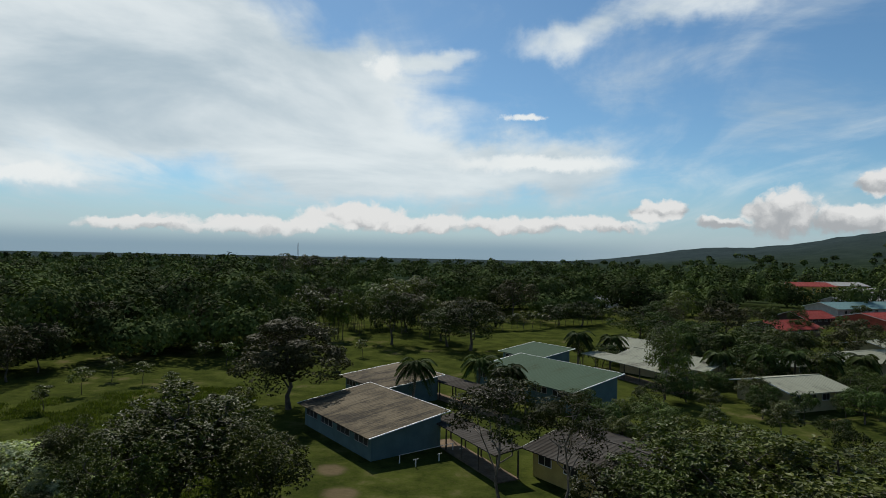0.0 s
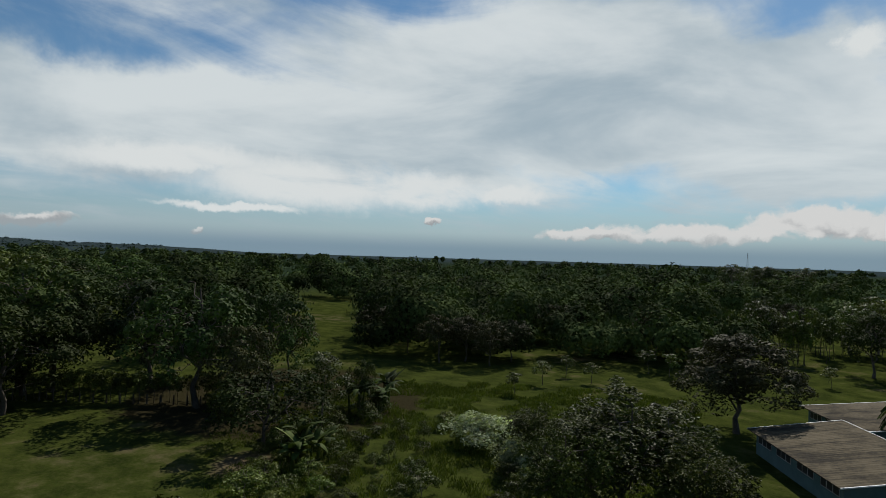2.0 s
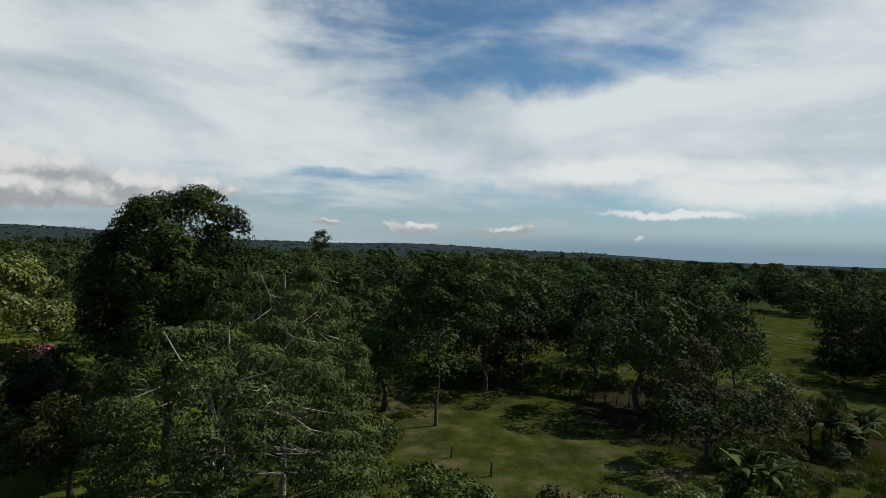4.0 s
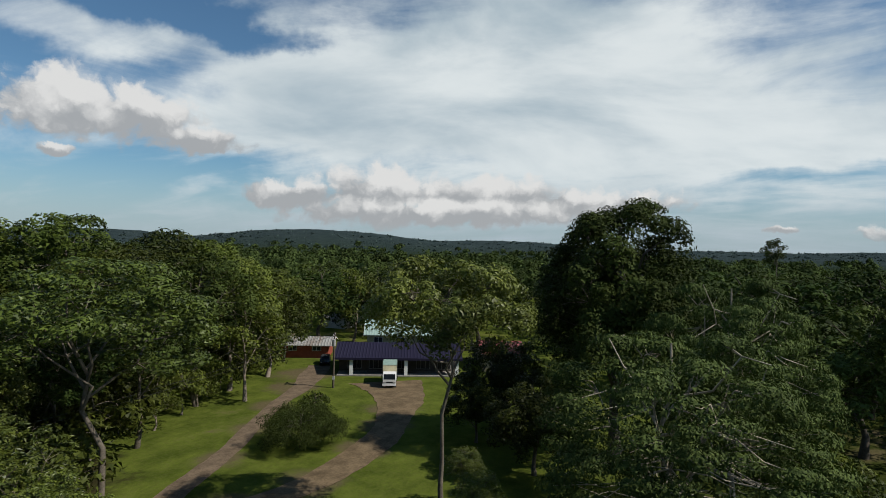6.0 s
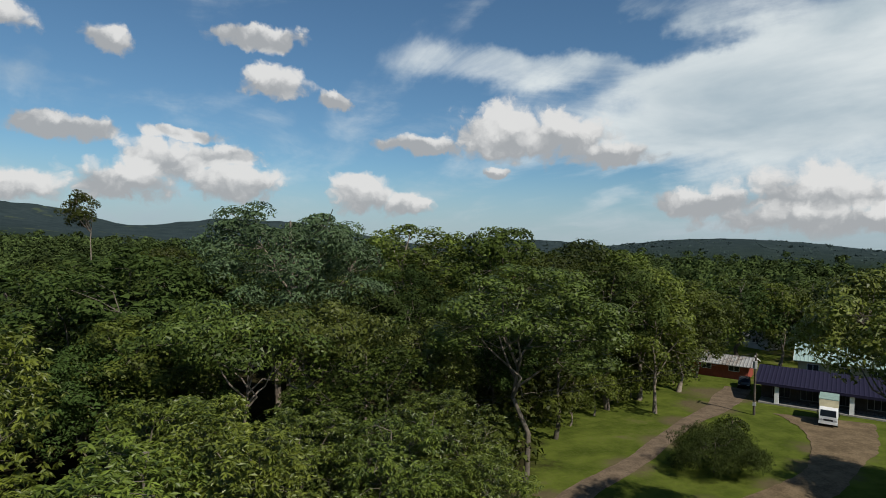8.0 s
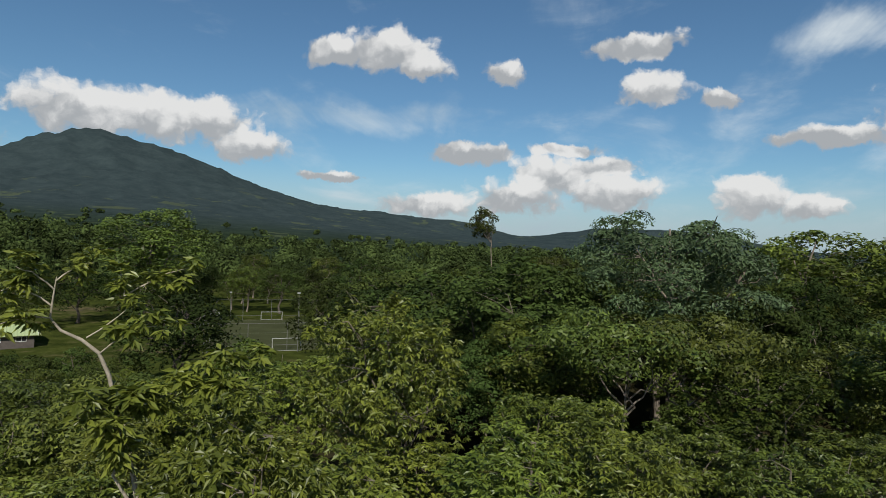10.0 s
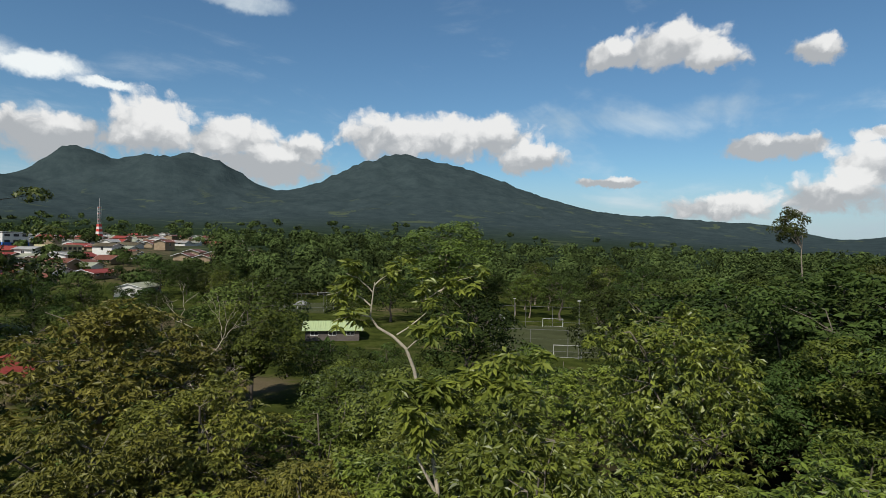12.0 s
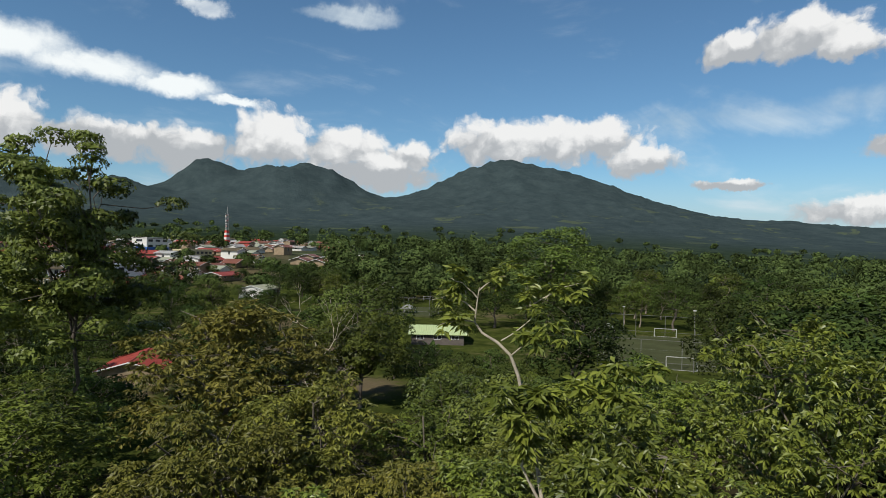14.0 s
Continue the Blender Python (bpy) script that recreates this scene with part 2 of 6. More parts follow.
def roof_metal(name, colour, rust=(0.16, 0.09, 0.05), amount=0.4, rough=0.45):
    """Painted sheet metal, weathered in streaks and blotches."""
    m, k, b = material(name, rough, 0.0, 0.06)
    pos = place(k)
    big = k.noise(pos, 0.16, 6.0, 0.62, 0.6)
    fine = k.noise(k.vec("MULTIPLY", pos, (2.2, 2.2, 0.4)), 1.4, 4.0, 0.6)
    obj = k.n.new("ShaderNodeTexCoord").outputs["Object"]
    run = k.noise(k.vec("MULTIPLY", obj, (1.3, 0.16, 0.16)), 1.0, 5.0, 0.65)
    f = k.ramp(k.math("ADD", k.math("ADD", k.math("MULTIPLY", big, 0.4), k.math("MULTIPLY", fine, 0.2)), k.math("MULTIPLY", run, 0.4)), 0.62 - amount * 0.32, 0.76 - amount * 0.24)
    k.put(b.inputs["Base Color"], k.mix(f, colour, rust))
    k.put(b.inputs["Roughness"], k.math("MULTIPLY_ADD", f, 0.25, rough))
    return m


LEAF_DARK = leaf_material("leaf_dark", (0.018, 0.028, 0.007), (0.062, 0.092, 0.022), 0.12, 0.5, 0.06, 0.7)
LEAF_MID = leaf_material("leaf_mid", (0.017, 0.026, 0.006), (0.112, 0.142, 0.022), 0.14, 0.35, 0.13, 0.65)
LEAF_BRIGHT = leaf_material("leaf_bright", (0.026, 0.042, 0.007), (0.186, 0.220, 0.030), 0.14, 0.27, 0.36, 0.3)
LEAF_OLIVE = leaf_material("leaf_olive", (0.028, 0.032, 0.006), (0.185, 0.176, 0.030), 0.14, 0.32, 0.2, 0.25)
LEAF_FEATHER = leaf_material("leaf_feather", (0.028, 0.042, 0.011), (0.108, 0.138, 0.036), 0.04, 0.5, 0.08, 0.3)
# Leaves of the sunward trees: a darker green carries their backlit shade.
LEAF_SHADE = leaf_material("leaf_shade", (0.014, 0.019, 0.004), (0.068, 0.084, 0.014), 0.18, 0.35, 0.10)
LEAF_PALE = leaf_material("leaf_pale", (0.06, 0.09, 0.03), (0.62, 0.66, 0.46), 0.4, 0.5)
LEAF_WOOD = leaf_material("leaf_wood", (0.024, 0.036, 0.008), (0.126, 0.160, 0.028), 0.12, 0.3, 0.2, 0.5)
LEAF_GREY = leaf_material("leaf_grey", (0.022, 0.034, 0.012), (0.120, 0.172, 0.075), 0.1, 0.4, 0.25, 0.3)
LEAF_TIP = leaf_material("leaf_tip", (0.055, 0.075, 0.012), (0.205, 0.235, 0.036), 0.15, 0.25, 0.3, 0.3)
LEAF_DULL = leaf_material("leaf_dull", (0.024, 0.024, 0.011), (0.080, 0.080, 0.030), 0.1, 0.5, 0.08, 0.4)
BARK = plain("bark", (0.20, 0.165, 0.13), 0.9, 0, 0.45, 1.2, 9.0, 0.8)
BARK_TWIG = plain("bark_twig", (0.13, 0.11, 0.085), 0.9, 0, 0.45, 1.2, 9.0, 0.8)
BARK_PALE = plain("bark_pale", (0.36, 0.31, 0.24), 0.9, 0, 0.35, 1.2, 9.0, 0.7)
BARK_DARK = plain("bark_dark", (0.09, 0.075, 0.06), 0.9, 0, 0.4, 1.2, 9.0, 0.8)


WORN = [
    (-10, 55.5, 1.5), (-8, 50, 1.6), (-13, 47, 2.0), (-50, 31, 3.5), (-25, -41, 3.2), (-30, -37, 3), (-37, -36, 3), (-46, -37.5, 3), (-54, -40.5, 3.2), (-60, -44, 3.6),
    (-36, -46.5, 2.6), (-44, -51.5, 2.6), (-52, -57, 2.8), (-60, -62, 4), (-68, -67, 5), (75, -43, 8), (112, -50, 10), (128, -42, 10), (142, -34, 10), (96, -62, 8), (150, -60, 12), (285, -70, 50), (380, -95, 75), (470, -130, 90), (350, -20, 70), (560, -60, 90),
]


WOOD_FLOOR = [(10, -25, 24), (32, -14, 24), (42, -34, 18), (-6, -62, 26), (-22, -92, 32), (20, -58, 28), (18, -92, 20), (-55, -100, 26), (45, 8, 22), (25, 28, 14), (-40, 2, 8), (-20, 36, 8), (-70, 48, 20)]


def ground_material():
    """Pasture near by, dark woodland and clearings farther off."""
    m, k, b = material("ground", 1.0, 0.0, 0.0)
    pos = place(k)
    x, y, z = k.split(pos)
    far = k.vec("LENGTH", k.xyz(x, y, 0.0))
    big, mid, small = k.noise(pos, 0.03, 5.0, 0.6, 0.4), k.noise(pos, 0.25, 5.0, 0.65), k.noise(pos, 2.6, 4.0, 0.7)
    grass = k.mix(k.ramp(mid, 0.3, 0.7), (0.047, 0.068, 0.010), (0.108, 0.136, 0.022))
    grass = k.mix(k.ramp(small, 0.35, 0.75, 0.0, 0.5), grass, (0.100, 0.105, 0.030))
    earth = k.mix(small, (0.080, 0.060, 0.036), (0.160, 0.122, 0.076))
    bare = k.ramp(k.math("ADD", k.math("MULTIPLY", big, 0.55), k.math("MULTIPLY", mid, 0.45)), 0.54, 0.66, 0.0, 0.7)
    # Rough grass off the lawn; backlit blade shadows are darkened into its colour.
    rough_grass_shaded = k.mix(k.ramp(mid, 0.3, 0.7), (0.018, 0.028, 0.006), (0.056, 0.070, 0.014))
    rough_grass_shaded = k.mix(k.ramp(small, 0.35, 0.75, 0.0, 0.5), rough_grass_shaded, (0.060, 0.060, 0.020))
    lawn_side = k.math("MULTIPLY", k.ramp(y, -6.0, -24.0), k.ramp(x, 6.0, -8.0))
    grass = k.mix(lawn_side, rough_grass_shaded, grass)
    near = k.mix(bare, grass, earth)
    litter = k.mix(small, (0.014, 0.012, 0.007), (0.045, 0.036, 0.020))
    shade = None  # leaf litter, near black to hold the shade under the crowns: x, y, radius
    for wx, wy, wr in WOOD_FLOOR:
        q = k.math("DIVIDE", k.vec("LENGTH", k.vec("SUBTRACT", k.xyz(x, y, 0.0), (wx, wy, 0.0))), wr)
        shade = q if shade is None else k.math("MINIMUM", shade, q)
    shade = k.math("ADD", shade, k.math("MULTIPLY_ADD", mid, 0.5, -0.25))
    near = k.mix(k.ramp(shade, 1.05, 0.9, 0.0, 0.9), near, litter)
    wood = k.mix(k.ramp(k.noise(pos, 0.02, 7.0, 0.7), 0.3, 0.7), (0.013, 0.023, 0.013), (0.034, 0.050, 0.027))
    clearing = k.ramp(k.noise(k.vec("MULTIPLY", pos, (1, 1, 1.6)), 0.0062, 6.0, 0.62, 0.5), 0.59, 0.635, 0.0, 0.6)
    # Beyond 1200 m the colour turns blue-grey: haze painted into the forest.
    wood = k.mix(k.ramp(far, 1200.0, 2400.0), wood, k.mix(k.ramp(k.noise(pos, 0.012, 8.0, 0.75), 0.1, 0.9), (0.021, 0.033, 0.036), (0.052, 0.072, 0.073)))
    low = k.ramp(z, 330.0, 160.0)
    farms = k.math("MULTIPLY", k.ramp(y, 300.0, -100.0), k.ramp(x, -200.0, 300.0))
    wood = k.mix(k.math("MULTIPLY", k.math("MULTIPLY", clearing, farms), low), wood, (0.085, 0.102, 0.052))
    worn = None  # places worn down to the soil: x, y, radius
    for wx, wy, wr in WORN:
        q = k.math("DIVIDE", k.vec("LENGTH", k.vec("SUBTRACT", k.xyz(x, y, 0.0), (wx, wy, 0.0))), wr)
        worn = q if worn is None else k.math("MINIMUM", worn, q)
    worn = k.math("ADD", worn, k.math("MULTIPLY_ADD", mid, 1.6, k.math("MULTIPLY_ADD", small, 0.8, -1.2)))
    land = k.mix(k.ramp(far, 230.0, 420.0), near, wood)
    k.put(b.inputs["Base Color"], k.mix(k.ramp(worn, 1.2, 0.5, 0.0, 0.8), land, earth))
    h = k.math("ADD", k.math("MULTIPLY", small, 0.3), k.noise(pos, 0.9, 4.0))
    bump(k, b, k.math("ADD", h, k.math("MULTIPLY", k.noise(pos, 0.05, 8.0, 0.75), k.ramp(far, 400.0, 1500.0, 0.0, 60.0))), 0.6, 0.25)
    return m


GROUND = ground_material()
WALL_BLUE = plain("wall_blue", (0.092, 0.158, 0.162), 0.8, 0, 0.15, 0.8, 14.0, 0.1)
WALL_CREAM = plain("wall_cream", (0.40, 0.35, 0.21), 0.8, 0, 0.15, 0.8, 14.0, 0.1)
WALL_WHITE = plain("wall_white", (0.55, 0.54, 0.51), 0.8, 0, 0.1, 0.8, 14.0, 0.1)
WALL_RED = plain("wall_red", (0.30, 0.07, 0.045), 0.85, 0, 0.25, 0.8, 14.0, 0.2)
WALL_GREY = plain("wall_grey", (0.36, 0.36, 0.35), 0.85, 0, 0.2, 0.8, 14.0, 0.2)
WALL_YELLOW = plain("wall_yellow", (0.42, 0.27, 0.07), 0.8, 0, 0.15, 0.8, 14.0, 0.1)
WALL_OCHRE = plain("wall_ochre", (0.46, 0.36, 0.12), 0.8, 0, 0.15, 0.8, 14.0, 0.1)
WALL_TAN = plain("wall_tan", (0.24, 0.18, 0.115), 0.85, 0, 0.25, 0.8, 14.0, 0.2)
DARK = plain("dark_opening", (0.02, 0.02, 0.022), 0.5, 0, 0.2)
TRIM_WHITE = plain("trim_white", (0.75, 0.75, 0.73), 0.5, 0, 0.08)
ROOF_RUST = roof_metal("roof_rusted", (0.118, 0.095, 0.058), (0.046, 0.041, 0.033), 0.6, 0.75)
ROOF_DARK = roof_metal("roof_dark", (0.064, 0.058, 0.050), (0.038, 0.033, 0.027), 0.6, 0.85)
ROOF_GREEN = roof_metal("roof_green", (0.052, 0.084, 0.054), (0.050, 0.064, 0.040), 0.35, 0.85)
ROOF_PALE = roof_metal("roof_pale", (0.25, 0.26, 0.195), (0.11, 0.108, 0.085), 0.4, 0.6)
ROOF_RED = roof_metal("roof_red", (0.23, 0.045, 0.034), (0.13, 0.035, 0.027), 0.4)
ROOF_PURPLE = roof_metal("roof_purple", (0.021, 0.019, 0.038), (0.024, 0.021, 0.032), 0.3, 0.6)
ROOF_GREY = roof_metal("roof_grey", (0.30, 0.30, 0.29), (0.17, 0.13, 0.10), 0.5, 0.6)
EARTH = plain("gravel_earth", (0.150, 0.112, 0.076), 0.95, 0, 0.35, 0.6, 5.0, 0.7, 0.03)

# ---------------------------------------------------------------- ground and mountains
def polar(yaw, far):
    return (-math.sin(radians(yaw)) * far, math.cos(radians(yaw)) * far)


# broad peaks: yaw, distance, height, radius, steepness
PEAKS = [
    (-138.4, 4000, 453, 1027, 1.8), (-133.1, 3990, 455, 691, 1.8), (-106.4, 3600, 383, 239, 2.1), (-114.1, 3650, 409, 509, 2.6), (-93.1, 3900, 263, 1131, 2.9), (-99.5, 3800, 224, 160, 3.7),
    (-44.0, 2500, 150, 620, 3.0), (-26.5, 2700, 72, 430, 3.0), (-70.0, 3200, 240, 900, 3.0), (134.0, 2500, 82, 520, 3.0),
    (116.0, 2600, 58, 480, 3.0), (97.0, 2900, 38, 500, 3.0), (83.0, 2900, 46, 520, 3.0), (70.0, 3100, 30, 480, 3.0), (152.0, 3000, 68, 500, 3.0), (177.0, 3800, 140, 700, 3.0), (-161.0, 3900, 161, 679, 4.8),
]


def height(x, y):
    """The ground's height: level near by, rising to the town, then hills and mountains."""
    r = np.hypot(x, y)
    yaw = np.degrees(np.arctan2(-x, y))
    side = np.exp(-(((yaw + 112 + 180) % 360 - 180) / 40.0) ** 2)
    s = np.clip((r - 150) / 330, 0, 1)
    h = 17 * side * s * s * (3 - 2 * s)
    s2 = np.clip((r - 600) / 2600, 0, 1)
    h = h + 75 * side * s2
    m = 0 * r
    for a, d, top, rad, k in PEAKS:
        px, py = polar(a, d)
        end = 1 / (1 + 2.7**k)
        m = m + (top * np.clip((1 / (1 + (np.hypot(x - px, y - py) / rad) ** k) - end) / (1 - end), 0, 1)) ** 3
    return h + np.cbrt(m)


def height_at(x, y):
    return float(height(np.array([x]), np.array([y]))[0])


def mesh_of(name, verts, faces, mat=None, smooth=False):
    """A mesh from arrays: verts (n, 3), faces (m, 3 or 4)."""
    verts, faces = np.asarray(verts, np.float32), np.asarray(faces, np.int32)
    me = bpy.data.meshes.new(name)
    n, c = faces.shape
    me.vertices.add(len(verts))
    me.vertices.foreach_set("co", verts.ravel())
    me.loops.add(n * c)
    me.loops.foreach_set("vertex_index", faces.ravel())
    me.polygons.add(n)
    me.polygons.foreach_set("loop_start", np.arange(0, n * c, c, dtype=np.int32))
    me.polygons.foreach_set("use_smooth", np.full(n, smooth))
    me.update(calc_edges=True)
    if mat:
        me.materials.append(mat)
    return me


def build_ground():
    na = 720
    rings = np.concatenate([np.linspace(3, 150, 14), np.geomspace(165, 950, 30), np.linspace(1000, 4900, 80)])
    a = np.linspace(0, 2 * math.pi, na, endpoint=False)
    rr, aa = np.meshgrid(rings, a, indexing="ij")
    x, y = -np.sin(aa) * rr, np.cos(aa) * rr
    z = height(x, y)
    for i in range(0, len(rings)):
        if rings[i] < 900:
            continue
        for j in range(na):
            v = Vector((x[i, j] / 420, y[i, j] / 420, 0.3))
            z[i, j] += (noise.fractal(v, 0.9, 2.1, 6) * 0.05 - 0.10 * abs(noise.noise(v * 2.3)) - 0.055 * abs(noise.noise(v * 6)) + 0.028 * noise.noise(v * 13) + 0.04) * (z[i, j] + 12) * min(1, (rings[i] - 900) / 700)
    verts = np.concatenate([[[0, 0, 0]], np.stack([x, y, z], -1).reshape(-1, 3)])
    i, j = np.meshgrid(np.arange(len(rings) - 1), np.arange(na), indexing="ij")
    p = lambda u, v: 1 + u * na + v % na
    quads = np.stack([p(i, j), p(i + 1, j), p(i + 1, j + 1), p(i, j + 1)], -1).reshape(-1, 4)
    cap = [(0, 1 + (q + 1) % na, 1 + q, 1 + q) for q in range(na)]
    me = bpy.data.meshes.new("ground")
    me.from_pydata(verts.tolist(), [], quads.tolist() + [(c[0], c[2], c[1]) for c in cap])
    for poly in me.polygons:
        poly.use_smooth = True
    me.materials.append(GROUND)
    tagged(new("ground", me), "green pasture and woodland floor rising to volcano slopes", "ground", kind="structure")


build_ground()

# ---------------------------------------------------------------- trees
def unit(v):
    return v / np.maximum(np.linalg.norm(v, axis=-1, keepdims=True), 1e-9)


def leaf_faces(base, way, normal, length, width, fold=0.12, three=False):
    """Folded pointed leaves: one bent diamond each, or three cornered ones for farther trees."""
    side = unit(np.cross(way, normal))
    if three:
        s = side * np.asarray(width)[:, None] / 2
        v = np.stack([base - s, base + s, base + way * np.asarray(length)[:, None]], 1).reshape(-1, 3)
        return v, np.arange(len(v)).reshape(-1, 3)
    lift = unit(np.cross(side, way))
    L, W = np.asarray(length)[:, None], np.asarray(width)[:, None]
    mid = base + way * L * 0.45 + lift * W * fold * 2
    v = np.stack([base, mid - side * W / 2, base + way * L, mid + side * W / 2], 1).reshape(-1, 3)
    return v, np.arange(len(v)).reshape(-1, 4)


def tube(points, radii, sides=6):
    """A tapered limb along points."""
    pts, n = [Vector(p) for p in points], len(points)
    verts, faces = [], []
    for i, p in enumerate(pts):
        t = (pts[min(i + 1, n - 1)] - pts[max(i - 1, 0)]).normalized()
        u = t.orthogonal().normalized() if i == 0 else (u - t * u.dot(t)).normalized()
        w = t.cross(u)
        for s in range(sides):
            a = 2 * math.pi * s / sides
            verts.append(p + (u * math.cos(a) + w * math.sin(a)) * radii[i])
    for i in range(n - 1):
        for s in range(sides):
            a, b = i * sides + s, i * sides + (s + 1) % sides
            faces.append((a, b, b + sides, a + sides))
    return np.array([tuple(v) for v in verts]), np.array(faces)


class Heap:
    """Gathers vertex and face arrays into one mesh."""

    def __init__(self):
        self.v, self.f, self.n = [], [], 0

    def add(self, vf):
        v, f = vf
        self.v.append(np.asarray(v, float))
        self.f.append(np.asarray(f) + self.n)
        self.n += len(v)

    def mesh(self, name, mat, smooth=False):
        return mesh_of(name, np.concatenate(self.v), np.concatenate(self.f), mat, smooth)


def bent(rng, a, b, n, wob):
    a, b = np.array(a, float), np.array(b, float)
    t = np.linspace(0, 1, n)[:, None]
    p = a + (b - a) * t
    p[1:-1] += rng.normal(0, wob * np.linalg.norm(b - a), (n - 2, 3))
    return p


def crown_clumps(rng, n, r, bottom, top, lump=0.3, hollow=0.45, lean=0.0):
    """Centres of leaf clumps filling an uneven crown."""
    ph, out = rng.uniform(0, 7, 6), []
    mid, half = (top + bottom) / 2, (top - bottom) / 2
    while len(out) < n:
        d = rng.normal(0, 1, 3)
        d /= np.linalg.norm(d)
        if d[2] < -0.55:
            continue
        k = 1 + lump * (math.sin(3 * math.atan2(d[1], d[0]) + ph[0]) * 0.5 + math.sin(5 * math.atan2(d[1], d[0]) + ph[1] + 4 * d[2]) * 0.5 + rng.normal(0, 0.25))
        u = (hollow + (1 - hollow) * rng.random() ** 0.6) * k
        out.append((d[0] * r * u + lean * d[2], d[1] * r * u, mid + d[2] * half * min(u, 1.0)))
    return np.array(out)


def crown_boughs(rng, n, r, bottom, top, boughs):
    """Centres of leaf clumps on rounded boughs, with gaps between the boughs."""
    out, ph = [], rng.uniform(0, 6.28)
    mid, half = bottom + (top - bottom) * 0.46, (top - bottom) / 2
    up = half / r
    for i in range(boughs):
        z = 0.97 - 1.42 * (i + 0.5) / boughs + rng.normal(0, 0.06)
        a = ph + 2.4 * i + rng.normal(0, 0.18)
        ring = math.sqrt(max(0.02, 1 - z * z))
        d = np.array([math.cos(a) * ring, math.sin(a) * ring, z])
        own = rng.uniform(0.78, 1.22)
        rl = 1.35 * r / math.sqrt(boughs) * own
        c = d * (r - rl) * rng.uniform(0.88, 1.14)
        m = max(3, int(round(n / boughs * own * own)))
        for j in range(m):
            e = rng.normal(0, 1, 3) * 0.75 + d * 0.6 + np.array([0, 0, 0.45])
            p = c + e / np.linalg.norm(e) * rl * rng.uniform(0.72, 1.0)
            out.append((p[0], p[1], min(top, mid + p[2] * up)))
    return np.array(out)


def clump_leaves(rng, c, centre, n, rc, length, width, droop, squash=0.65, rosette=0, three=False):
    """Leaves round one clump; with rosette, in tufts at twig ends."""
    if rosette:
        m = max(1, n // rosette)
        d = unit(rng.normal(0, 1, (m, 3)) + np.array([0, 0, 0.6]))
        tip = c + d * rc * np.array([1, 1, squash]) * rng.uniform(0.7, 1.05, (m, 1))
        base = np.repeat(tip, rosette, 0) + rng.normal(0, 0.03, (m * rosette, 3))
        a = np.tile(np.arange(rosette) * 2.4, m) + np.repeat(rng.uniform(0, 6, m), rosette)
        way = unit(np.stack([np.cos(a), np.sin(a), rng.uniform(-droop - 0.25, 0.35 - droop * 0.4, m * rosette)], -1) + np.repeat(d, rosette, 0) * 0.35)
        normal = unit(np.array([0, 0, 1.0]) + rng.normal(0, 0.5, way.shape))
    else:
        d = unit(rng.normal(0, 1, (n, 3)) + np.array([0, 0, 0.5]) + 0.35 * unit((c - centre)[None]))
        base = c + d * rc * np.array([1, 1, squash]) * rng.uniform(0.55, 1.05, (n, 1)) ** 0.6
        way = unit(unit(np.cross(d, rng.normal(0, 1, (n, 3)))) + 0.25 * d + np.array([0, 0, -0.7 * droop]))
        normal = unit(d + rng.normal(0, 0.4, (n, 3)) + np.array([0, 0, 0.2]))
    k = len(base)
    s = rng.uniform(0.65, 1.25, k)
    return leaf_faces(base, way, normal, length * s, width * s, three=three)


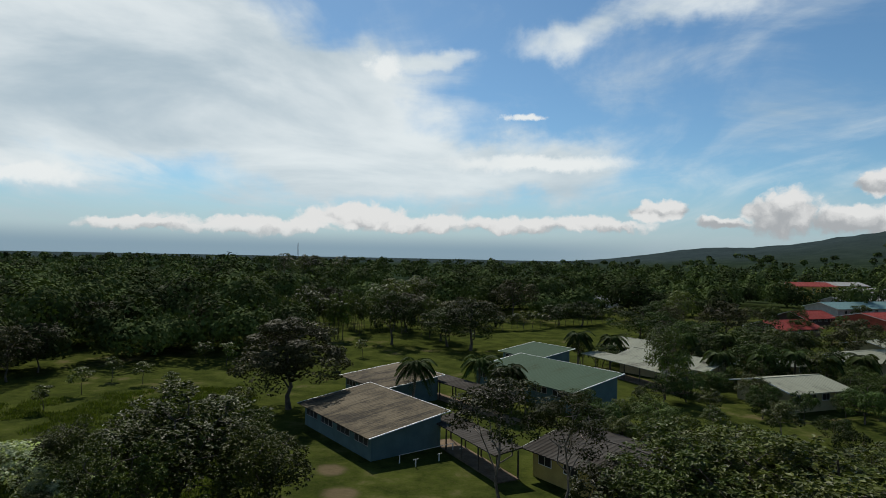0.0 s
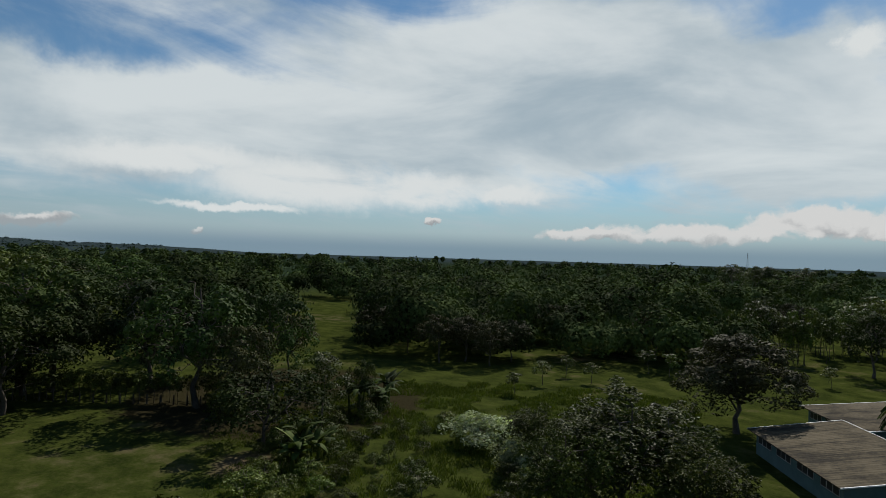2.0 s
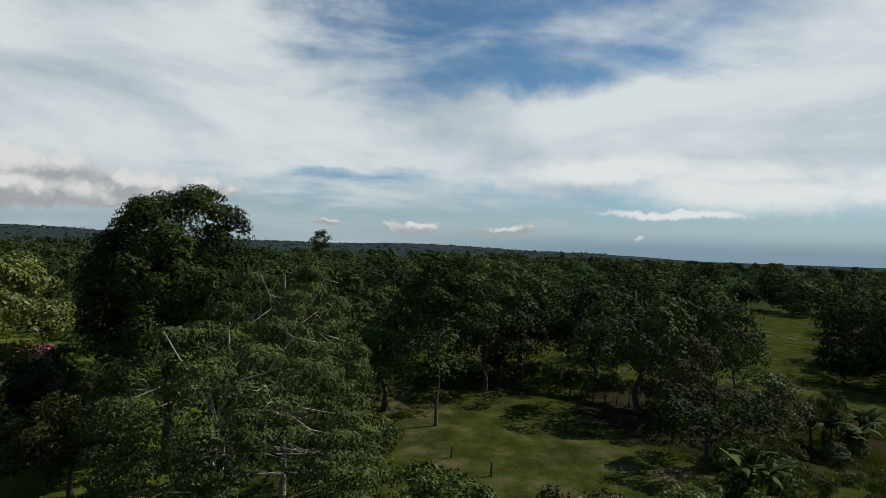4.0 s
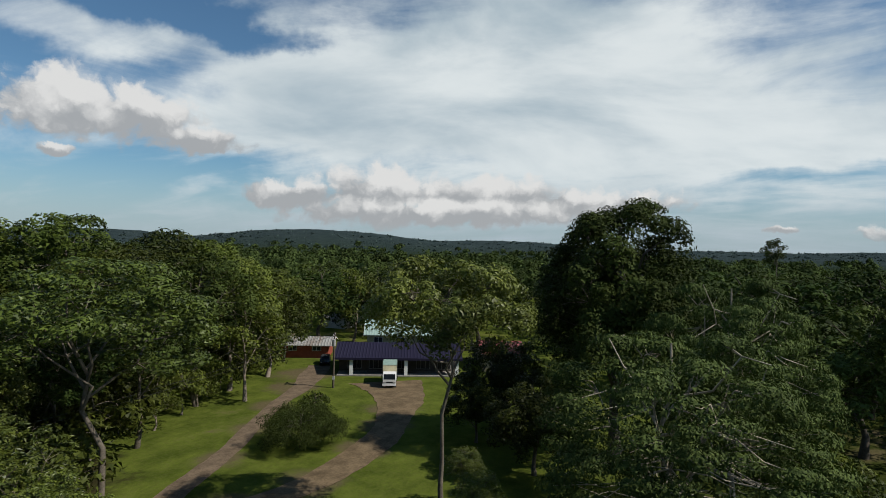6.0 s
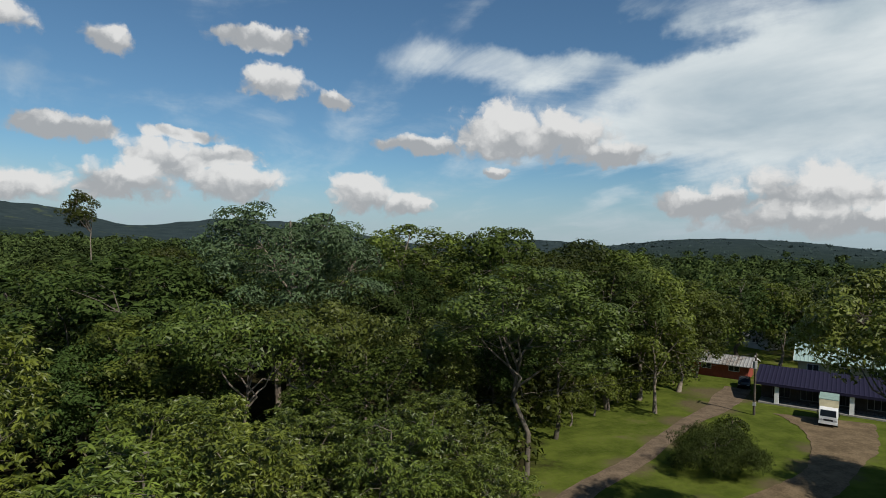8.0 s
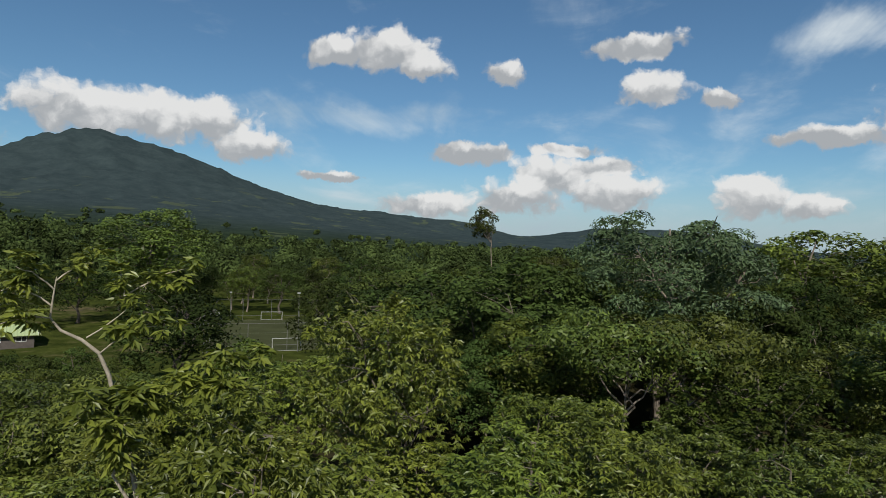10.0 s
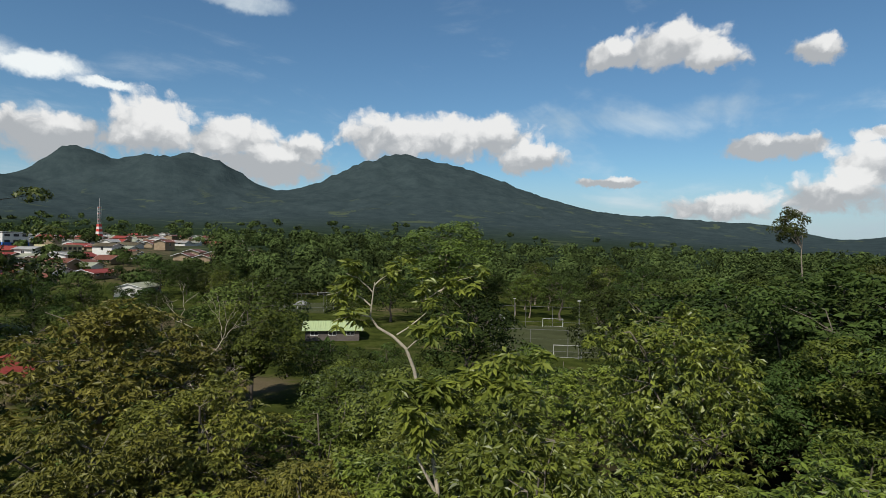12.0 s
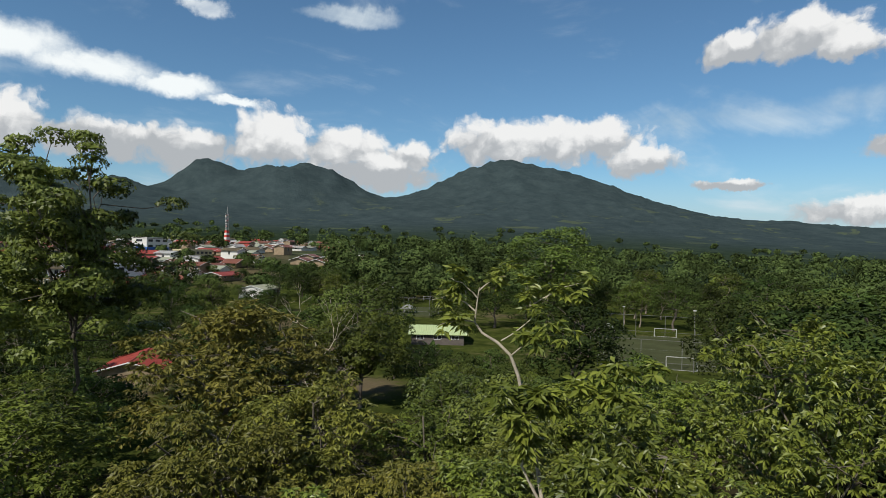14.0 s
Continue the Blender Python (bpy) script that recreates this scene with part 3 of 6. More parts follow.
def make_tree(seed, h, r, bottom, clumps, per, rc, length, width, leaf, bark, droop=0.3, trunk=0.2, limbs=7, lump=0.3, hollow=0.45,
              squash=0.75, rosette=0, sway=0.06, fork=None, twig=0.03, three=False, core=200, boughs=0):
    """A tree of height h and crown radius r as two meshes: trunk with limbs, and crown."""
    rng = np.random.default_rng(seed)
    wood, green = Heap(), Heap()
    top = np.array([rng.normal(0, sway * h * 0.4), rng.normal(0, sway * h * 0.4), h * 0.86])
    spine = bent(rng, (0, 0, -0.3), top, 7, sway * 0.35)
    rad = np.linspace(trunk, trunk * 0.22, 7)
    rad[0] *= 1.5
    wood.add(tube(spine, rad, 7))
    cl = crown_boughs(rng, clumps, r, bottom, h - rc * 0.5, boughs) if boughs else crown_clumps(rng, clumps, r, bottom, h, lump, hollow)
    arms = [spine[4:]]
    z0 = fork if fork is not None else max(bottom * 0.75, h * 0.2)
    for i in range(limbs):
        a = 2.4 * i + rng.uniform(-0.4, 0.4)
        z = z0 + max(0.6, h * 0.72 - z0) * (i / max(1, limbs - 1))
        q = np.array([np.interp(z, spine[:, 2], spine[:, c]) for c in range(3)])
        out = r * rng.uniform(0.4, 0.68)
        e = np.array([math.cos(a) * out, math.sin(a) * out, min(h * 0.93, z + (h - z) * rng.uniform(0.35, 0.7))])
        arm = bent(rng, q, e, 5, 0.06)
        wood.add(tube(arm, np.linspace(trunk * 0.5, trunk * 0.14, 5) * (1 - 0.4 * i / limbs), 5))
        arms.append(arm)
    nodes = np.concatenate(arms)
    centre = np.array([0, 0, (bottom + h) / 2])
    for i, c in enumerate(cl):
        near = nodes[np.argmin(((nodes - c) ** 2).sum(1) + 4 * np.maximum(0, nodes[:, 2] - c[2]) ** 2)]
        if not three or i % 2:
            wood.add(tube(bent(rng, near, c, 3, 0.09), [twig * 1.8, twig * 1.2, twig * 0.5], 3))
        green.add(clump_leaves(rng, c, centre, per, rc * rng.uniform(0.7, 1.25), length, width, droop, squash, rosette, three))
    if core:  # the dense leaves inside the crown
        core, widest = (core, 0.6) if three else (core * 2, 0.4)
        d = unit(rng.normal(0, 1, (core, 3)))
        at = centre + d * np.array([r * 0.5, r * 0.5, (h - bottom) * 0.27]) * rng.uniform(0.3, 1.0, (core, 1)) ** 0.5
        size = np.minimum(r * rng.uniform(0.12, 0.2, core), widest * rng.uniform(0.7, 1.0, core))
        way = unit(np.cross(d, rng.normal(0, 1, (core, 3))))
        vf = leaf_faces(at - way * size[:, None] / 2, way, unit(d + np.array([0, 0, 0.6])), size, size * 0.8, three=three)
        green.add(vf)
    return wood.mesh("trunk", bark, True), green.mesh("crown", leaf)


KINDS = {}


def kind(name, n, **args):
    """n shapes of one kind of tree, each with the height that it was made at."""
    KINDS[name] = [(make_tree(hash_of(name) + i, **args), args["h"]) for i in range(n)]


def hash_of(s):
    return sum(ord(c) * (i + 3) for i, c in enumerate(s))


TREE_COUNT = [0]


def plant(name, x, y, h, label, wide=1.0, turn=None, category="tree", what="tree", group=""):
    """Stands a tree of that kind on the ground, h metres high."""
    TREE_COUNT[0] += 1
    rng = np.random.default_rng(TREE_COUNT[0] * 7 + 1)
    (wood, green), h0 = KINDS[name][int(rng.integers(len(KINDS[name])))]
    root = new(what)
    root.location = (x, y, height_at(x, y) - 0.05)
    root.rotation_euler = (0, 0, rng.uniform(0, 6.28) if turn is None else radians(turn))
    s = h / h0
    root.scale = (s * wide * 1.12, s * wide * 1.12, s)
    for part_name, me in (("trunk", wood), ("crown", green)):
        ob = new(part_name, me)
        ob.parent = root
    return tagged(root, label, category, group)


kind("near", 3, h=17, r=4.4, bottom=5, clumps=66, per=162, rc=1.0, length=0.34, width=0.125, leaf=LEAF_BRIGHT, bark=BARK_TWIG, droop=0.9, rosette=9, trunk=0.18, twig=0.016, boughs=12, core=420)
kind("close", 3, h=17, r=3.6, bottom=6, clumps=54, per=162, rc=0.95, length=0.36, width=0.125, leaf=LEAF_BRIGHT, bark=BARK_TWIG, droop=0.9, rosette=9, trunk=0.15, twig=0.014, boughs=11, core=380)
kind("near_dense", 3, h=16, r=4.6, bottom=2.5, clumps=76, per=140, rc=1.1, length=0.31, width=0.14, leaf=LEAF_MID, bark=BARK_TWIG, droop=0.8, rosette=7, trunk=0.2, twig=0.016, boughs=14, core=420)
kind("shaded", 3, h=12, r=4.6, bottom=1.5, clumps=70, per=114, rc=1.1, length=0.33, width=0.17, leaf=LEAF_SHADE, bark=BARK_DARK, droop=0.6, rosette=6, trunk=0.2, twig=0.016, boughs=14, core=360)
kind("scrub", 4, h=6, r=2.8, bottom=0.2, clumps=44, per=60, rc=0.75, length=0.26, width=0.16, leaf=LEAF_SHADE, bark=BARK_DARK, trunk=0.1, limbs=4, twig=0.012, droop=0.4, three=True, core=70, boughs=9)
kind("olive", 3, h=16, r=5, bottom=3.0, clumps=84, per=176, rc=1.15, length=0.34, width=0.125, leaf=LEAF_OLIVE, bark=BARK_TWIG, droop=1.3, rosette=8, trunk=0.24, twig=0.018, boughs=16, core=460)
kind("mid", 6, h=16, r=5.4, bottom=2.2, clumps=58, per=74, rc=1.25, length=0.42, width=0.29, leaf=LEAF_MID, bark=BARK, trunk=0.22, three=True, squash=0.85, boughs=12)
kind("mid_dark", 5, h=14, r=6.2, bottom=1.0, clumps=66, per=72, rc=1.4, length=0.42, width=0.29, leaf=LEAF_DARK, bark=BARK_DARK, trunk=0.28, three=True, squash=0.85, boughs=14)
kind("mid_tall", 5, h=24, r=6.0, bottom=5, clumps=96, per=92, rc=1.4, squash=0.9, length=0.42, width=0.28, leaf=LEAF_MID, bark=BARK, trunk=0.28, three=True, boughs=18)
kind("tower", 1, h=29, r=6.0, bottom=6, clumps=170, per=235, rc=1.35, length=0.36, width=0.22, leaf=LEAF_WOOD, bark=BARK_DARK, trunk=0.22, limbs=14, lump=0.5, hollow=0.45, squash=0.45, fork=12, three=True, core=0)
kind("feather", 2, h=20, r=9, bottom=1.6, clumps=250, per=220, rc=1.5, length=0.28, width=0.14, leaf=LEAF_FEATHER, bark=BARK_PALE, squash=0.3, trunk=0.34, limbs=14, twig=0.035, three=True, boughs=30, core=500)
kind("mango", 1, h=27, r=7.0, bottom=3.5, clumps=330, per=130, rc=1.5, length=0.36, width=0.22, leaf=LEAF_DARK, bark=BARK_DARK, trunk=0.5, limbs=10, three=True, core=2600, boughs=30)
kind("tall_feather", 1, h=24, r=7.2, bottom=7, clumps=120, per=170, rc=1.3, length=0.40, width=0.15, leaf=LEAF_GREY, bark=BARK, squash=0.7, trunk=0.32, limbs=9, droop=0.8, boughs=20, core=400)
for wood_kind, wood_leaf in (("wood_green", LEAF_MID), ("wood_dark", LEAF_DARK), ("wood_yellow", LEAF_WOOD)):
    kind(wood_kind, 3, h=18, r=4.6, bottom=5, clumps=78, per=120, rc=1.1, length=0.30, width=0.17, leaf=wood_leaf, bark=BARK_TWIG, trunk=0.2, limbs=8, squash=0.75, twig=0.02, droop=0.5, three=True, boughs=14, core=300)
kind("umbrella", 2, h=16, r=4.8, bottom=12, clumps=46, per=190, rc=1.3, length=0.3, width=0.16, leaf=LEAF_WOOD, bark=BARK, trunk=0.16, limbs=8, lump=0.3, hollow=0.4, squash=0.6, fork=9, twig=0.02, three=True, core=0)
kind("thin", 3, h=20, r=5, bottom=8.5, clumps=96, per=150, rc=1.05, length=0.27, width=0.15, leaf=LEAF_WOOD, bark=BARK_TWIG, trunk=0.2, limbs=9, fork=8, twig=0.022, core=80, boughs=13, droop=0.5, squash=0.75, three=True)
kind("thin_high", 1, h=20, r=5.6, bottom=12, clumps=130, per=150, rc=1.0, length=0.27, width=0.15, leaf=LEAF_WOOD, bark=BARK_TWIG, trunk=0.2, limbs=9, fork=10.5, twig=0.022, core=60, boughs=13, droop=0.5, squash=0.75, three=True)
kind("thin_dark", 2, h=20, r=5, bottom=8.5, clumps=44, per=105, rc=1.2, length=0.36, width=0.18, leaf=LEAF_SHADE, bark=BARK, trunk=0.2, limbs=7, fork=6, twig=0.03, core=60, boughs=10)
kind("lone", 1, h=28, r=1.9, bottom=20.5, clumps=40, per=70, rc=0.75, length=0.34, width=0.18, leaf=LEAF_MID, bark=BARK, trunk=0.22, limbs=6, fork=21, core=0)
kind("column", 1, h=19.5, r=4.4, bottom=8.5, clumps=80, per=100, rc=1.15, length=0.42, width=0.22, leaf=LEAF_DARK, bark=BARK_DARK, trunk=0.15, limbs=7, fork=8, sway=0.02, boughs=14)
kind("shrub", 5, h=3, r=1.8, bottom=0.1, clumps=30, per=40, rc=0.55, length=0.24, width=0.14, leaf=LEAF_MID, bark=BARK, trunk=0.05, limbs=3, twig=0.012, three=True, core=0, boughs=7)
kind("thicket", 4, h=7, r=3.0, bottom=0.3, clumps=44, per=62, rc=0.8, length=0.28, width=0.17, leaf=LEAF_MID, bark=BARK, trunk=0.12, limbs=4, twig=0.014, droop=0.4, three=True, core=60, boughs=9)
kind("pale_shrub", 1, h=4, r=3.2, bottom=0.2, clumps=70, per=44, rc=0.75, length=0.34, width=0.2, leaf=LEAF_PALE, bark=BARK, trunk=0.08, limbs=5, twig=0.012, core=40)
kind("sapling", 2, h=5, r=1.3, bottom=1.8, clumps=18, per=40, rc=0.55, length=0.30, width=0.17, leaf=LEAF_MID, bark=BARK_DARK, trunk=0.06, limbs=3, twig=0.015, three=True, core=40)
kind("small", 4, h=9, r=4.6, bottom=0.7, clumps=50, per=62, rc=1.1, length=0.36, width=0.25, leaf=LEAF_DARK, bark=BARK_DARK, trunk=0.18, limbs=6, three=True, squash=0.85, core=90, boughs=11)
kind("orchard", 3, h=9, r=4.4, bottom=1.6, clumps=56, per=70, rc=1.0, length=0.32, width=0.2, leaf=LEAF_DULL, bark=BARK_DARK, trunk=0.16, limbs=7, three=True, core=90, boughs=12)
kind("dense", 2, h=11, r=4.3, bottom=0.6, clumps=120, per=110, rc=0.85, length=0.25, width=0.15, leaf=LEAF_MID, bark=BARK_DARK, trunk=0.2, limbs=7, twig=0.015, three=True, core=700, boughs=19)
kind("broad", 1, h=11, r=4.3, bottom=0.8, clumps=104, per=110, rc=0.9, length=0.27, width=0.16, leaf=LEAF_DULL, bark=BARK_DARK, trunk=0.2, limbs=8, twig=0.015, three=True, core=500, boughs=20)
kind("spray", 1, h=4.2, r=4.4, bottom=0.3, clumps=120, per=130, rc=0.95, length=0.6, width=0.045, leaf=LEAF_DARK, bark=BARK_DARK, trunk=0.1, limbs=9, squash=0.6, twig=0.01, core=60)

# School side: yaw, distance, height, width factor, kind
for yaw, far, h, wide, k in [
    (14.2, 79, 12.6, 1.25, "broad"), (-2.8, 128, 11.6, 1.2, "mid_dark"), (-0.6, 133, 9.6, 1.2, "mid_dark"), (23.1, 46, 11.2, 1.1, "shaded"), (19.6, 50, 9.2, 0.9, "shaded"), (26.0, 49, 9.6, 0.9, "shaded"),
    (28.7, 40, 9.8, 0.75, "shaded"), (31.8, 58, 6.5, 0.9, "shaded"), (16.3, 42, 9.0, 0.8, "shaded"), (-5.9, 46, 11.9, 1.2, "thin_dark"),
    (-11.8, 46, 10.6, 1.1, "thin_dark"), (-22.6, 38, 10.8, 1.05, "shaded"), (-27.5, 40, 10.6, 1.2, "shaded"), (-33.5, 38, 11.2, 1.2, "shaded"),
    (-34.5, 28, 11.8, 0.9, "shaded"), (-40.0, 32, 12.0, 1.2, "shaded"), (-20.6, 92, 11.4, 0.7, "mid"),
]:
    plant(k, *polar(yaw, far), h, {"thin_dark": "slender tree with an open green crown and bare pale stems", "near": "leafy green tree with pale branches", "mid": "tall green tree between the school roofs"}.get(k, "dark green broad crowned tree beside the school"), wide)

# Pasture side
for yaw, far, h, wide, k in [
    (62.8, 81, 17.6, 0.9, "mid_dark"), (81.5, 68, 19.4, 1.0, "column"), (40.8, 112, 9.6, 0.85, "orchard"), (36.0, 110, 8.8, 0.85, "orchard"), (43.9, 122, 8.5, 0.85, "orchard"),
    (38.4, 114, 9.4, 0.85, "orchard"), (34.0, 116, 8.6, 0.85, "orchard"), (57.1, 63, 8.2, 1.2, "small"), (52.0, 70, 9.0, 1.0, "mid"), (59.6, 76, 11.6, 0.7, "orchard"), (56.6, 86, 15.4, 0.8, "mid_dark"), (55.0, 98, 10.5, 0.8, "orchard"),
    (65.2, 98, 9.0, 0.9, "orchard"), (86.5, 74, 15.0, 1.1, "mid_dark"), (90.0, 68, 13.5, 1.0, "mid_dark"), (77.0, 86, 14.0, 1.1, "mid_dark"), (75.6, 96, 13.5, 1.1, "mid_dark"), (48.2, 76, 7.0, 0.6, "mid_dark"),
]:
    plant(k, *polar(yaw, far), h, "dark green tree standing in the pasture", wide)

# Driveway side
for yaw, far, h, wide, k, words in [
    (100.0, 36, 17.6, 0.84, "feather", "wide spreading tree with fine feathery foliage and pale limbs"), (95.8, 49, 20.6, 0.60, "feather", "wide spreading tree with fine feathery foliage and pale limbs"),
    (105.5, 62, 26.4, 0.98, "mango", "tall dense dark green mango tree"), (115.8, 66, 11.2, 1.05, "dense", "rounded dark dense tree beside the lawn"), (118.4, 62, 7.6, 1.05, "dense", "low dark rounded tree beside the lawn"), (112.8, 54, 9.6, 1.05, "dense", "dark dense tree under taller crowns"), (119.4, 46, 5.2, 1.0, "near", "bright green young tree at the lawn edge"),
    (121.4, 42, 19.9, 0.95, "thin_high", "slender leaning tree with an open crown over the driveway"), (151.7, 50, 19.4, 1.35, "thin", "slender forked tree with an open crown on the lawn"),
    (118.0, 38, 6.5, 0.9, "near", "young bright green tree"),
]:
    plant(k, *polar(yaw, far), h, words, wide)

# The wood
for yaw, far, h, wide, k in [
    (174.6, 62, 25.9, 1.1, "tall_feather"), (162.9, 90, 25.0, 1.3, "mid_tall"), (154.3, 88, 25.3, 1.0, "mid_tall"), (146.2, 95, 23.7, 1.0, "mid_tall"), (140.1, 80, 14.8, 1.0, "mid"), (141.5, 86, 19.5, 1.1, "mid_tall"), (144.2, 79, 20.0, 1.1, "wood_dark"), (147.5, 86, 21.8, 1.1, "mid_tall"), (150.5, 78, 20.6, 1.1, "wood_green"), (138.2, 94, 18.0, 1.2, "mid_tall"), (143.2, 98, 22.0, 1.1, "mid_tall"),
    (161.0, 54, 14.8, 1.0, "wood_yellow"), (167.1, 40, 15.0, 1.0, "near_dense"), (179.5, 24, 14.2, 0.9, "near"), (164.4, 28, 13.2, 0.9, "near"), (200.5, 30, 19.0, 0.75, "near"),
    (187.5, 22, 13.8, 1.0, "close"), (184.8, 29, 13.9, 0.9, "near"), (181.0, 33, 13.0, 0.8, "near"), (159.5, 34, 12.6, 1.0, "near"), (155.5, 30, 10.8, 0.9, "near"), (172.3, 30, 12.8, 0.85, "near"), (213.5, 17, 15.9, 0.6, "close"), (157.5, 66, 16.0, 1.0, "wood_green"), (168.0, 58, 17.0, 1.0, "wood_dark"), (183.5, 52, 15.0, 1.0, "wood_dark"), (188.6, 56, 20.2, 1.35, "wood_dark"), (184.6, 60, 19.4, 1.3, "wood_dark"), (191.0, 66, 18.6, 1.3, "wood_dark"), (186.5, 50, 15.5, 1.2, "wood_green"), (189.6, 48, 13.0, 1.1, "wood_dark"), (178.4, 42, 15.6, 1.0, "umbrella"), (172.5, 44, 15.6, 1.0, "umbrella"),
]:
    plant(k, *polar(yaw, far), h, "leafy green tree in the wood", wide)

rng = np.random.default_rng(5)

# The volcano side
for yaw, far, h, wide, k in [
    (214.0, 15, 16.6, 0.66, "close"), (250.8, 42, 17.2, 1.15, "olive"), (243.6, 32, 13.8, 1.0, "olive"), (252.5, 28, 13.4, 1.0, "olive"), (261.5, 24, 10.6, 1.0, "olive"),
    (205.5, 20, 13.4, 0.9, "close"), (236.0, 15, 13.8, 0.7, "close"), (239.5, 75, 13.8, 1.0, "dense"), (259.5, 165, 13.5, 0.9, "mid_dark"), (256.3, 162, 12.5, 0.9, "mid_dark"), (253.0, 172, 12.0, 0.9, "mid_dark"), (262.3, 155, 12.5, 0.9, "mid"), (247.2, 218, 13.0, 1.0, "mid_dark"), (245.0, 206, 13.0, 1.0, "mid_dark"), (243.0, 198, 11.5, 1.0, "mid"), (228.0, 24, 12.2, 1.0, "close"), (235.0, 26, 11.4, 1.0, "olive"),
    (213.0, 30, 11.6, 1.0, "near"), (221.0, 40, 12.4, 1.1, "wood_dark"), (231.0, 44, 12.0, 1.1, "wood_yellow"), (264.6, 58, 29.0, 0.95, "tower"), (268.5, 36, 13.5, 1.2, "near_dense"), (221.3, 150, 27.5, 1.5, "wood_yellow"),
    (226.5, 34, 13.4, 1.0, "wood_yellow"), (232.5, 33, 12.6, 1.0, "near_dense"), (218.0, 37, 13.2, 1.0, "near"), (213.5, 46, 13.0, 1.1, "wood_green"), (208.0, 38, 13.6, 1.0, "near"), (224.0, 27, 13.2, 0.9, "near"), (230.0, 52, 11.0, 1.0, "wood_green"), (198.0, 26, 12.0, 1.0, "near"), (245.0, 19, 12.6, 0.9, "close"), (203.0, 46, 13.0, 1.0, "wood_dark"), (198.5, 48, 14.0, 1.0, "wood_green"), (267.0, 46, 12.5, 1.0, "near_dense"),
]:
    plant(k, *polar(yaw, far), h, {"olive": "tree with drooping yellowish olive leaves", "tower": "very tall tree with layered open branches", "near": "tree with bright green drooping leaves", "close": "tree with long bright green drooping leaves"}.get(k, "leafy green tree below the camera"), wide)


def crooked_tree(yaw, far):
    """A tall thin tree: a bent pale stem, a second stem beside it, and long leaves in tufts along a few open branches."""
    rng = np.random.default_rng(77)
    root = new("tree")
    root.location = (*polar(yaw, far), -0.05)
    root.rotation_euler = (0, 0, radians(yaw))
    wood, green = Heap(), Heap()
    stem = np.array([(0.9, 0.2, -0.2), (0.8, 0.3, 6.0), (0.85, 0.1, 11.0), (0.74, 0.0, 13.1), (0.59, 0.0, 14.0), (0.23, 0.1, 15.4), (0.01, 0.1, 16.5), (-0.23, 0.05, 17.1), (-0.6, 0.0, 17.45), (-1.05, 0.05, 17.7), (-1.27, 0.1, 18.0), (-1.2, 0.0, 18.6), (-1.15, 0.0, 19.0)])
    wood.add(tube(stem, np.interp(np.arange(13), [0, 3, 8, 12], [0.13, 0.066, 0.042, 0.012]), 7))
    twin = np.array([(0.74, 0.0, 12.9), (0.45, -0.1, 13.45), (0.15, -0.15, 14.05), (0.36, -0.1, 14.45), (0.25, -0.1, 14.9), (0.05, -0.2, 15.6)])
    wood.add(tube(twin, [0.05, 0.046, 0.042, 0.036, 0.028, 0.012], 6))
    # open branches: from, to, bend, tufts, leaf length
    for a, b, rise, tufts, leaf in [
        ((-1.25, 0.1, 18.3), (-2.5, 0.2, 18.6), 0.25, 4, 0.30), ((-1.2, 0.0, 18.7), (-1.9, -0.4, 19.2), 0.1, 3, 0.30), ((-1.16, 0.0, 18.9), (-0.4, 0.3, 19.35), 0.1, 4, 0.28),
        ((-0.5, 0.0, 17.5), (0.85, 0.1, 18.8), -0.15, 3, 0.30), ((0.3, 0.05, 18.5), (1.85, 0.3, 19.25), 0.1, 5, 0.32), ((0.3, 0.05, 18.5), (0.2, 0.6, 19.2), 0.0, 3, 0.30), ((-1.27, 0.1, 18.0), (-2.2, -0.5, 17.9), 0.1, 3, 0.32),
        ((-0.2, 0.0, 17.1), (1.0, -0.5, 17.8), 0.15, 4, 0.34), ((0.3, -0.1, 15.2), (2.0, -0.3, 16.3), 0.1, 5, 0.38), ((1.2, -0.2, 15.7), (3.3, -0.2, 16.8), 0.2, 6, 0.40), ((1.6, -0.2, 16.0), (3.4, -0.9, 16.0), 0.1, 5, 0.40),
        ((0.05, -0.2, 15.6), (-0.5, -0.6, 16.0), 0.1, 3, 0.42), ((0.05, -0.2, 15.6), (0.6, -0.7, 16.1), 0.1, 4, 0.42), ((0.2, -0.1, 14.9), (0.1, -0.8, 15.3), 0.0, 4, 0.42), ((0.3, -0.1, 14.4), (0.5, -0.7, 14.7), 0.0, 3, 0.40),
    ]:
        u = np.linspace(0, 1, 6)[:, None]
        arm = np.array(a) * (1 - u) + np.array(b) * u + np.array([0, 0, 1.0]) * rise * 4 * u * (1 - u) + rng.normal(0, 0.03, (6, 3)) * u
        wood.add(tube(arm, np.linspace(0.024, 0.007, 6), 5))
        for q in range(tufts):
            c = arm[min(5, 2 + q * 4 // tufts)] + rng.normal(0, 0.14, 3)
            green.add(clump_leaves(rng, c, stem[6], 45, 0.30, leaf, leaf * 0.34, 0.85, 0.9, 9))
    for part_name, me in (("trunk", wood.mesh("trunk", BARK_PALE, True)), ("crown", green.mesh("crown", LEAF_TIP))):
        new(part_name, me).parent = root
    tagged(root, "tall thin tree with a pale crooked trunk and sparse leaves", "tree")


